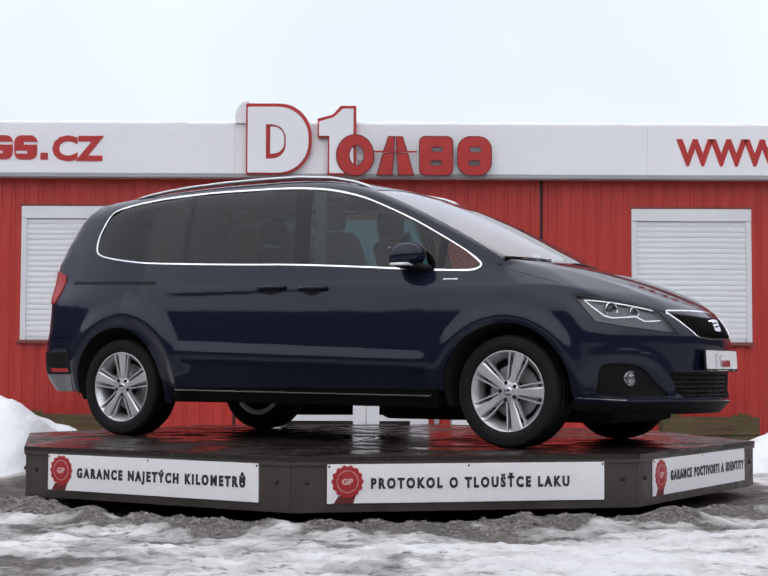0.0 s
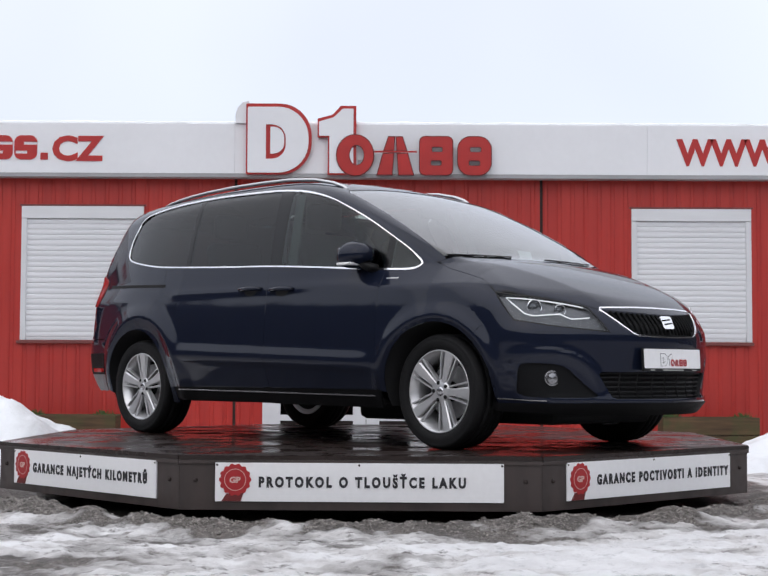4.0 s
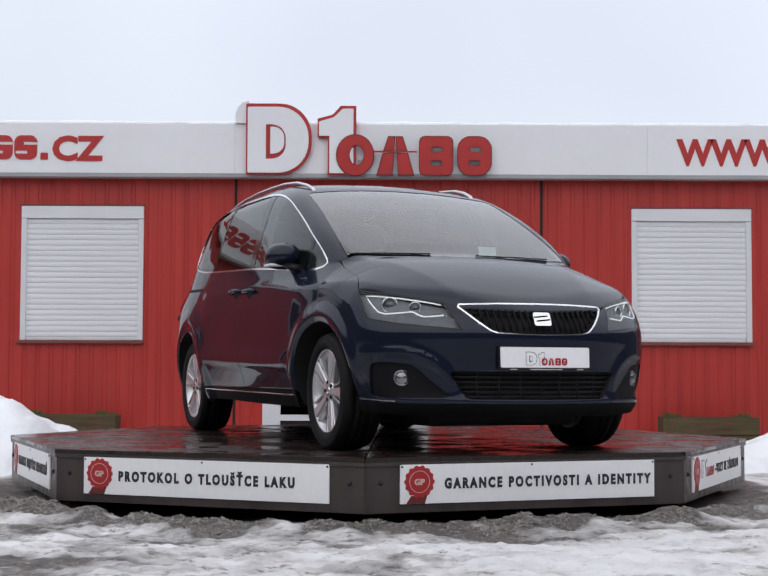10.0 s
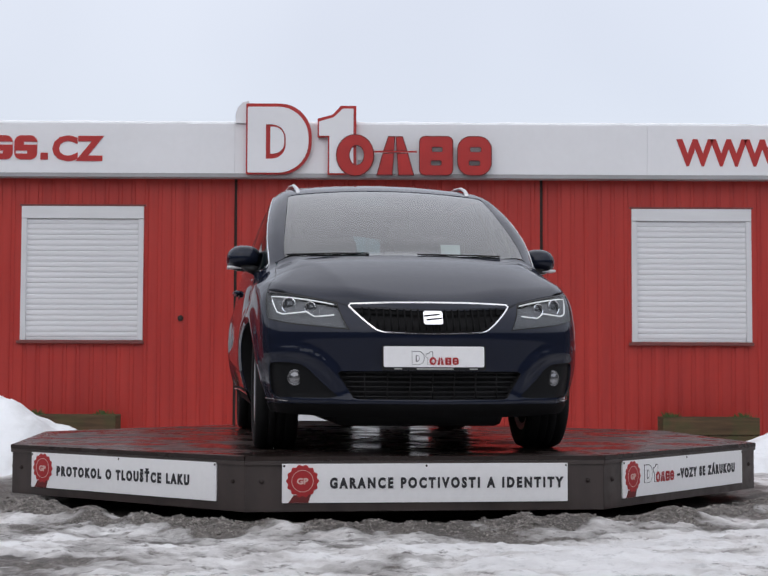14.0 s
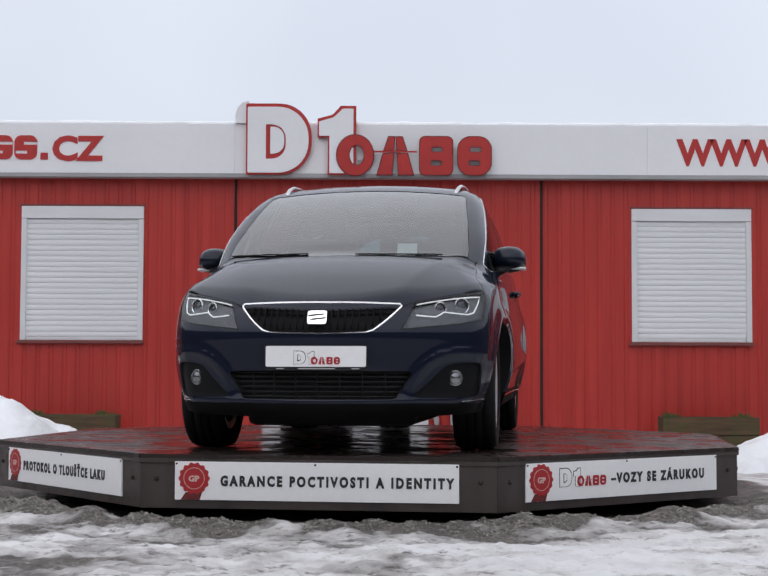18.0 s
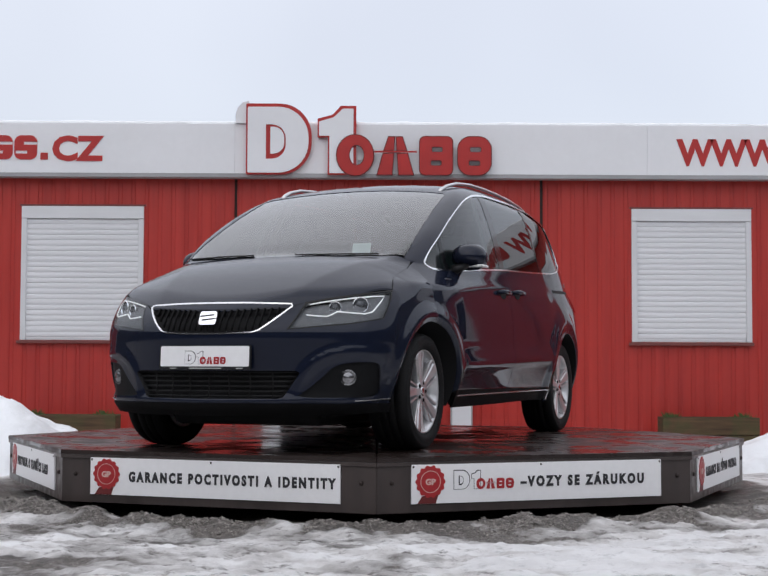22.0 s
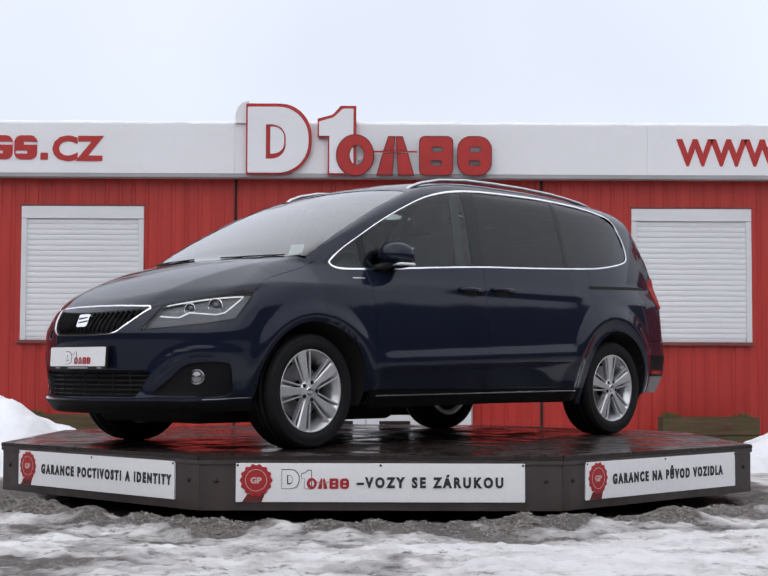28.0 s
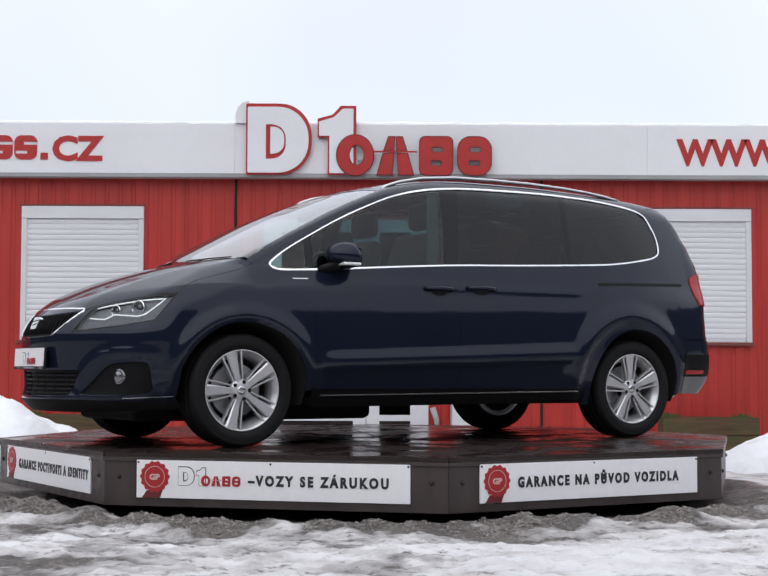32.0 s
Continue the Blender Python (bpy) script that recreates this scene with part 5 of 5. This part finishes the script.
            v.co = (0.80 + 0.135 * x * (1.0 if x > 0 else 0.55), sgn * (0.918 + 0.108 * (abs(y) ** 0.8) * (1 if y > 0 else -1)), 1.110 + (0.092 if z > 0 else 0.066) * (abs(z) ** 0.85) * (1 if z > 0 else -1) * f + 0.012 * x)
        bmesh.ops.recalc_face_normals(bm, faces=bm.faces)
        mir = part("mirror", bm, M_PAINT, car, "body-coloured door mirror", True)
        part("mirror_base", tube([(0.90, sgn * 0.835, 1.040), (0.885, sgn * 0.87, 1.052), (0.85, sgn * 0.92, 1.080)], [0.075, 0.065, 0.05], 12, flat=0.42), M_BLACK, mir, smooth=True)
        bm = bmesh.new()
        box(bm, 0.765, 0.880, sgn * 0.978 - 0.045, sgn * 0.978 + 0.045, 1.058, 1.075, 0.007)
        part("indicator", bm, M_PLATE, mir, "white indicator lens")
        bm = bmesh.new()
        box(bm, 0.733, 0.742, sgn * 0.928 - 0.055, sgn * 0.928 + 0.055, 1.105, 1.168, 0.003)
        part("mirror_glass", bm, M_CHROME, mir)
        # roof rail
        rx = [0.345, 0.31, 0.22, 0.05, -0.2, -0.5, -0.8, -1.1, -1.3, -1.45, -1.55, -1.60]
        lift = [-0.006, 0.006, 0.016, 0.022, 0.025, 0.026, 0.025, 0.023, 0.018, 0.011, 0.002, -0.006]
        ry = [0.556, 0.558, 0.563, 0.568, 0.573, 0.576, 0.577, 0.576, 0.573, 0.569, 0.565, 0.562]
        part("roof_rail", tube([(x, sgn * y, surface_z(x, y) + l) for x, y, l in zip(rx, ry, lift)], 0.0140, 10, flat=0.8), M_RAIL, car, "silver roof rail", True)
        # tail lamp
        tl = ccw([(sgn * u, v) for u, v in ((1.2 * radians(34.5), 1.135), (1.2 * radians(38.5), 1.10), (1.2 * radians(40.5), 0.98), (1.2 * radians(40.5), 0.905), (1.2 * radians(30), 0.91), (1.2 * radians(26), 1.02), (1.2 * radians(28), 1.13))])
        tail_lamps.append(tl)
        panel("tail_lamp", tl, from_rear, M_TAIL, car, 1, [], 0.04, 0.008, 0.02, "red tail lamp")
        # wheels
        wheel(car, AXLE, sgn, "wheel")
        wheel(car, -AXLE, sgn, "wheel")
        # door badge strip
        panel("wing_badge", [(1.05, 0.974), (1.145, 0.972), (1.145, 0.978), (1.05, 0.980)], from_side, M_RAIL, car, sgn, [], 0.03, 0.0015, 0, "thin bright badge line")

    # bonnet, windscreen, roof
    right_e = [(float(p[0]), float(p[1])) for p in hood_edge3]
    lamp_top = [(float(lamp3[i][0]), float(lamp3[i][1])) for i in (6, 5, 4)]
    front = [(2.262, 0.41), (2.30, 0.30), (2.325, 0.2), (2.342, 0.1), (2.348, 0.0)]
    cowl = [(1.478, 0.0), (1.472, 0.2), (1.452, 0.4), (1.416, 0.58), (1.366, 0.712)]
    half = cowl + [(1.345, 0.745)] + right_e[1:] + lamp_top + front
    bon = ccw(half[1:-1] + [front[-1]] + [(x, -y) for x, y in half[1:-1]][::-1] + [cowl[0]])
    panel("bonnet", grown(bon, -0.0055), from_top, M_PAINT, car, 1, [], 0.022, 0.0, 0.015, "navy bonnet")
    panel("bonnet_lining", grown(bon, 0.012), from_top, M_LINER, car, 1, [], 0.08, -0.022, 0)
    ws_half = [(1.462, 0.0), (1.456, 0.2), (1.436, 0.4), (1.40, 0.58), (1.35, 0.702), (1.28, 0.704), (0.9, 0.670), (0.62, 0.643), (0.455, 0.628), (0.415, 0.60), (0.385, 0.40), (0.370, 0.2), (0.366, 0.0)]
    ws = ccw(ws_half[1:] + [(x, -y) for x, y in ws_half[1:-1]][::-1] + [ws_half[0]])
    panel("windscreen", ws, from_top, G_SCREEN, car, 1, [], 0.06, -0.003, 0, "large raked windscreen")
    band = grown(ws, -0.030)
    panel("screen_band", ws, from_top, M_GLOSSBLACK, car, 1, [band], 0.05, -0.006, 0, "black edge band of the windscreen")
    panel("cowl", [(1.55, 0), (1.53, .3), (1.48, .56), (1.40, 0.72), (1.32, 0.70), (1.35, .58), (1.40, .3), (1.42, 0), (1.40, -.3), (1.35, -.58), (1.32, -0.70), (1.40, -0.72), (1.48, -.56), (1.53, -.3)],
          from_top, M_BLACK, car, 1, [], 0.05, -0.022, 0, "black scuttle panel")
    roof_half = [(0.362, 0.0), (0.366, 0.2), (0.380, 0.40), (0.409, 0.603), (0.450, 0.632), (0.62, 0.647), (0.9, 0.674), (1.28, 0.708), (1.352, 0.706), (1.366, 0.712), (1.345, 0.745), (1.328, 0.755)]
    back = [(float(x), joint_y(x)) for x in jx]
    end = [(-1.98, 0.55), (-2.08, 0.42), (-2.12, 0.2), (-2.13, 0.0)]
    rh = roof_half + back[1:] + end
    panel("roof", ccw(rh[1:] + [(x, -y) for x, y in rh[1:-1]][::-1] + [rh[0]]), from_top, M_PAINT, car, 1, [], 0.05, 0.0, 0.015, "navy roof and windscreen pillars")

    # front bumper with its openings
    side_cut = [to_front(p[0], p[1], p[2]) for p in bump_cut]
    gr_half = [(0.0, 0.797), (0.2, 0.796), (0.412, 0.790), (0.425, 0.775), (0.34, 0.685), (0.29, 0.645), (0.25, 0.632), (0.12, 0.627), (0.0, 0.625)]

    def front_xy(y, z):
        x = float(root(np.array([[1.0, y, z]]), np.array([[1.0, 0, 0]]), 1.8)[0, 0])
        return to_front(x, y, z)

    grille = ccw([front_xy(y, z) for y, z in gr_half[1:]] + [front_xy(-y, z) for y, z in gr_half[1:-1]][::-1] + [front_xy(0, 0.797)])
    low_half = [(0.0, 0.437), (0.47, 0.437), (0.485, 0.425), (0.43, 0.34), (0.405, 0.300), (0.38, 0.292), (0.0, 0.290)]
    lower = ccw([front_xy(y, z) for y, z in low_half[1:]] + [front_xy(-y, z) for y, z in low_half[1:-1]][::-1] + [front_xy(0, 0.437)])
    top_half = [to_front(*p) for p in front_edge(front)] + [lamp_uv[4], lamp_uv[3], lamp_uv[2], lamp_uv[1]] + side_cut[::-1] + [(1.2 * radians(30), 0.238)]
    bumper = ccw(top_half + [(-u, v) for u, v in top_half][::-1])
    panel("front_bumper", bumper, from_front, M_PAINT, car, 1, [grown(grille, 0.001), lower] + pockets, 0.026, 0.0, 0.012, "navy front bumper")
    lip = [(-1.2 * radians(52), 0.226), (-0.5, 0.204), (0.5, 0.204), (1.2 * radians(52), 0.226), (1.2 * radians(52), 0.268), (-1.2 * radians(52), 0.268)]
    panel("bumper_lip", lip, from_front, M_DARK, car, 1, [], 0.05, 0.006, 0.02, "black lower bumper lip")
    for sgn in (1, -1):
        ends = ccw([(sgn * u, v) for u, v in ((1.2 * radians(38), 0.280), (1.2 * radians(51), 0.290), (1.2 * radians(51), 0.2945), (1.2 * radians(38), 0.2835))])
        panel("lip_strip", ends, from_front, M_DULL, car, 1, [], 0.04, 0.006, 0.006, "thin bright lip strip")
    ring = panel("grille_frame", grille, from_front, M_CHROME, car, 1, [grown(grille, -0.0062)], 0.03, 0.003, 0.008, "bright chrome grille frame")
    mesh_ = panel("grille", grown(grille, -0.004), from_front, M_LINER, car, 1, [], 0.05, -0.035, -0.03, "black upper grille")
    for i in range(-11, 12):
        y = 0.0355 * i
        zt = 0.778
        zb = 0.645 if abs(y) < 0.26 else 0.645 + (abs(y) - 0.26) * 0.86
        if zt - zb < 0.03:
            continue
        pts = [Vector(root(np.array([[1.0, y, z]]), np.array([[1.0, 0, 0]]), 1.8)[0]) - Vector((0.016, 0, 0)) for z in np.linspace(zb, zt, 5)]
        part("grille_bar", tube(pts, 0.0055, 6, flat=1.6), M_DARK, mesh_, smooth=True)
    low = panel("lower_grille", grown(lower, -0.001), from_front, M_LINER, car, 1, [], 0.05, -0.05, -0.05, "black lower intake grille")
    for z in (0.305, 0.33, 0.356, 0.382, 0.408, 0.430):
        w = 0.40 + (z - 0.30) * 0.55
        pts = [Vector(root(np.array([[1.0, y, z]]), np.array([[1.0, 0, 0]]), 1.8)[0]) - Vector((0.024, 0, 0)) for y in np.linspace(-w, w, 21)]
        part("grille_bar", tube(pts, 0.0052, 6), M_BLACK, low, smooth=True)
    for i in range(-3, 4):
        y = 0.115 * i
        pts = [Vector(root(np.array([[1.0, y, z]]), np.array([[1.0, 0, 0]]), 1.8)[0]) - Vector((0.022, 0, 0)) for z in (0.298, 0.36, 0.432)]
        part("grille_bar", tube(pts, 0.0035, 6), M_BLACK, low, smooth=True)
    # emblem on the grille and the number plate holder
    bx = float(root(np.array([[1.0, 0, 0.708]]), np.array([[1.0, 0, 0]]), 1.8)[0, 0])
    em = part("grille_emblem", slab(round_rect(-0.050, 0.050, -0.038, 0.038, (0.014,) * 4, 5), -0.012, 0.012,
                                   holes=[[(-0.034, -0.017), (0.046, -0.007), (0.046, 0.001), (-0.034, -0.008)], [(-0.046, 0.005), (0.034, 0.014), (0.034, 0.022), (-0.046, 0.014)]]), M_CHROME, car, "chrome emblem of plain bars")
    em.matrix_local = Matrix.Translation((bx - 0.010, 0, 0.708)) @ Matrix.Rotation(radians(90), 4, "Z") @ Matrix.Rotation(radians(-22), 4, "X")
    px = 2.424
    holder = part("plate_holder", slab(round_rect(-0.268, 0.268, -0.066, 0.060, (0.006,) * 4, 3), 0.0, 0.012), M_BLACK, car, "black number plate holder")
    holder.matrix_local = Matrix.Translation((px - 0.002, 0, 0.508)) @ Matrix.Rotation(radians(90), 4, "Z") @ Matrix.Rotation(radians(-3), 4, "X")
    part("plate", slab(round_rect(-0.260, 0.260, -0.050, 0.056, (0.008,) * 4, 3), -0.003, -0.0005), M_PLATE, holder, "white dealer plate with a small emblem of plain shapes")
    emblem(holder, -0.115, -0.038, 0.103, -0.0042, M_INK, M_PLATE, M_SEAL, 0.001, 0.0008)
    for a, b in ((-0.205, -0.165), (-0.09, 0.10), (0.185, 0.225)):
        part("holder_print", slab([(a, -0.062), (b, -0.062), (b, -0.056), (a, -0.056)], -0.001, -0.0003), M_LIGHT, holder)
    part("bumper_filler", box(bmesh.new(), 2.28, 2.408, -0.08, 0.08, 0.468, 0.545, 0.01), M_DARK, car)
    # wipers
    for pts in ([(1.352, -0.69), (1.40, -0.48), (1.43, -0.22)], [(1.452, 0.06), (1.432, 0.32), (1.392, 0.56)]):
        q = [Vector(p) + Vector((0, 0, 0.004)) for p in from_top(np.array(pts))]
        part("wiper", tube(q, 0.0045, 6), M_BLACK, car, "black wiper arm", True)
    # tail: bumper, tailgate, rear window
    r50 = 1.2 * radians(50)
    rb = [(-r50, 0.30), (r50, 0.30), (r50, 0.66), (-r50, 0.66)]
    panel("rear_bumper", rb, from_rear, M_PAINT, car, 1, [], 0.07, 0, 0.012)
    panel("rear_bumper_skirt", [(-r50, 0.41), (r50, 0.41), (r50, 0.56), (-r50, 0.56)], from_rear, M_DARK, car, 1, [], 0.06, 0.003, 0.02, "black lower rear bumper")
    panel("rear_diffuser", [(-r50 * 0.97, 0.290), (r50 * 0.97, 0.290), (r50, 0.408), (-r50, 0.408)], from_rear, M_VALANCE, car, 1, [], 0.06, 0.003, 0.02, "grey lower edge of the rear bumper")
    for sgn in (1, -1):
        strip = ccw([(sgn * 1.2 * radians(a_), z_) for a_, z_ in ((40, 0.425), (49, 0.425), (49, 0.452), (40, 0.452))])
        panel("rear_reflector", strip, from_rear, M_TAIL, car, 1, [], 0.04, 0.006, 0.006, "red rear reflector strip")
    rw = rounded([(-0.64, 1.16), (0.64, 1.16), (0.55, 1.55), (-0.55, 1.55)], 2)
    gate = panel("tailgate", [(-r50, 0.666), (r50, 0.666), (r50, 1.575), (0.5, 1.605), (-0.5, 1.605), (-r50, 1.575)], from_rear, M_PAINT, car, 1, [ccw(rw)] + [grown(t, 0.002) for t in tail_lamps], 0.07, 0, 0.012)
    panel("tailgate_window", ccw(rw), from_rear, G_DARK, car, 1, [], 0.07, -0.004, 0)
    # floor, cabin and under-body
    part("under_body", box(box(bmesh.new(), 0.35, 1.95, -0.46, 0.46, 0.140, 0.36, 0.04), -2.05, 0.10, -0.58, 0.58, 0.225, 0.37, 0.04), M_LINER, car, "dark under-body")
    bm = bmesh.new()
    box(bm, -1.05, 1.05, -0.82, 0.82, 0.245, 0.34, 0.03)
    part("floor_pan", bm, M_LINER, car)
    part("exhaust", tube([(-2.20, 0.45, 0.30), (-1.6, 0.45, 0.285), (-0.9, 0.35, 0.28)], 0.045, 10), M_STEEL, car, smooth=True)
    dash = bmesh.new()
    prof = [(0.72, 0.74), (0.80, 0.95), (0.92, 1.035), (1.30, 1.06), (1.40, 0.95), (1.22, 0.76)]
    rows = [[dash.verts.new((x, y, z)) for x, z in prof] for y in (-0.74, 0.74)]
    for i in range(len(prof)):
        j = (i + 1) % len(prof)
        dash.faces.new((rows[0][i], rows[0][j], rows[1][j], rows[1][i]))
    dash.faces.new(rows[0])
    dash.faces.new(rows[1][::-1])
    bmesh.ops.recalc_face_normals(dash, faces=dash.faces)
    part("dashboard", dash, M_TRIM, car, "dark grey dashboard")
    wheel_pts = [(0.62 + 0.06 * math.sin(a), 0.37 + 0.185 * math.cos(a), 1.00 + 0.175 * math.sin(a)) for a in np.linspace(0, 2 * math.pi, 33)]
    part("steering_wheel", tube(wheel_pts, 0.016, 8), M_TRIM, car, "black steering wheel", True)
    for y in (0.37, -0.37):
        seat(car, 0.16, y)
        seat(car, -0.85, y, wide=0.23)
    for sgn in (1, -1):
        post = bmesh.new()
        v = [[post.verts.new((x + dx, sgn * y, z)) for dx in (0.0, 0.085)] for x, y, z in ((0.11, 0.85, 1.0), (0.075, 0.80, 1.2), (0.035, 0.735, 1.4), (-0.01, 0.67, 1.57))]
        for a, b in zip(v, v[1:]):
            post.faces.new((a[0], a[1], b[1], b[0]))
        part("pillar_trim", post, M_GREYTRIM, car, "light grey pillar trim inside the cabin")
    sheet = bmesh.new()
    v = [sheet.verts.new(p) for p in ((1.10, 0.26, 1.10), (1.10, 0.38, 1.10), (1.06, 0.38, 1.205), (1.06, 0.26, 1.205))]
    sheet.faces.new(v)
    part("price_sheet", sheet, M_PAPER, car, "white paper sheet behind the windscreen")
    mirror_in = bmesh.new()
    box(mirror_in, 0.55, 0.58, -0.12, 0.12, 1.42, 1.49, 0.012)
    part("inner_mirror", mirror_in, M_BLACK, car)
    return car


pockets, tail_lamps = [], []


def front_edge(pts):
    """The bonnet's leading edge as points on the surface, from the outside to the middle; given without the middle point twice."""
    q = from_top(np.array([(x, y) for x, y in reversed(pts)]))
    return [(float(p[0]), float(p[1]), float(p[2]) - 0.004) for p in q if p[1] > 0.02]


speckled_bowl = speckle("lamp_bowl_grey", (0.15, 0.153, 0.16), 0.5, 0.0, 0.2, 30)
guide = Net("white_light_guide", (0.88, 0.89, 0.90), 0.25, 0.0)
guide.b.inputs["Emission Color"].default_value, guide.b.inputs["Emission Strength"].default_value = (1, 1, 1, 1), 0.5
M_CHROME_WHITE = guide.m
M_CHROME_DIM = Net("smoked_chrome", (0.62, 0.62, 0.64), 0.2, 1.0).m
M_DULL = Net("dull_chrome", (0.40, 0.40, 0.41), 0.22, 1.0).m
M_VALANCE = speckle("grey_valance", (0.11, 0.11, 0.113), 0.4, 0.1, 0.15, 20)
M_DISH = Net("lamp_dish", (0.10, 0.102, 0.108), 0.2, 0.6).m
M_POCKET = speckle("black_moulded_trim", (0.006, 0.0062, 0.007), 0.55, 0, 0.2, 30, spec=0.12)
M_GREYTRIM = speckle("grey_pillar_trim", (0.09, 0.09, 0.09), 0.7, 0, 0.1, 12)
M_LIGHT = speckle("light_grey_trim", (0.38, 0.38, 0.37), 0.7, 0, 0.1, 12)
M_DARK = speckle("matt_black_plastic", (0.005, 0.005, 0.0055), 0.6, 0, 0.2, 30, spec=0.1)
M_FOG = Net("smoked_fog_lens", (0.24, 0.24, 0.25), 0.14, 0.8).m
M_TAIL = speckle("red_lamp_plastic", (0.33, 0.010, 0.009), 0.14, 0, 0.1, 30, spec=0.3)


# ---- the place ----
build_ground()
# added treeline out of view, only there to darken reflections
unseen_trees()
snow_heap(-3.35, 1.75, 1.2, 1.0, 0.62, 3.3, "white heap of cleared snow beside the turntable")
snow_heap(3.75, 2.3, 1.0, 0.9, 0.40, 8.1, "low white heap of cleared snow beside the turntable")
build_wall()
shutter_window("window_1", *OPEN[0])
shutter_window("window_2", *OPEN[1])
entrance()
build_signs()
trough(2.78, 3.72, 0.345, 4.45, 4.75, "mossy brown timber planter along the red wall")
trough(-3.45, -2.53, 0.35, 4.45, 4.75, "mossy brown timber planter behind the snow heap")
TABLE = build_turntable()
CAR = build_car()


def turned(t):
    """Degrees by which the turntable has turned at t seconds."""
    s = t / 32.0
    return -115.01 * s - 1.886 * s * s + 0.70 * s ** 3


def motions():
    rows, car_rows = [], []
    for i in range(17):
        t = 2.0 * i
        a = turned(t)
        rows.append((t, pose(0, 0, 0, 0, 0, a)))
        car_rows.append((t, pose(0, 0, 0, 0, 0, a) @ pose(-0.029, 0.016, TOP_Z, 0, 0, -32.31)))
    walk(TABLE, rows)
    walk(CAR, car_rows)


motions()
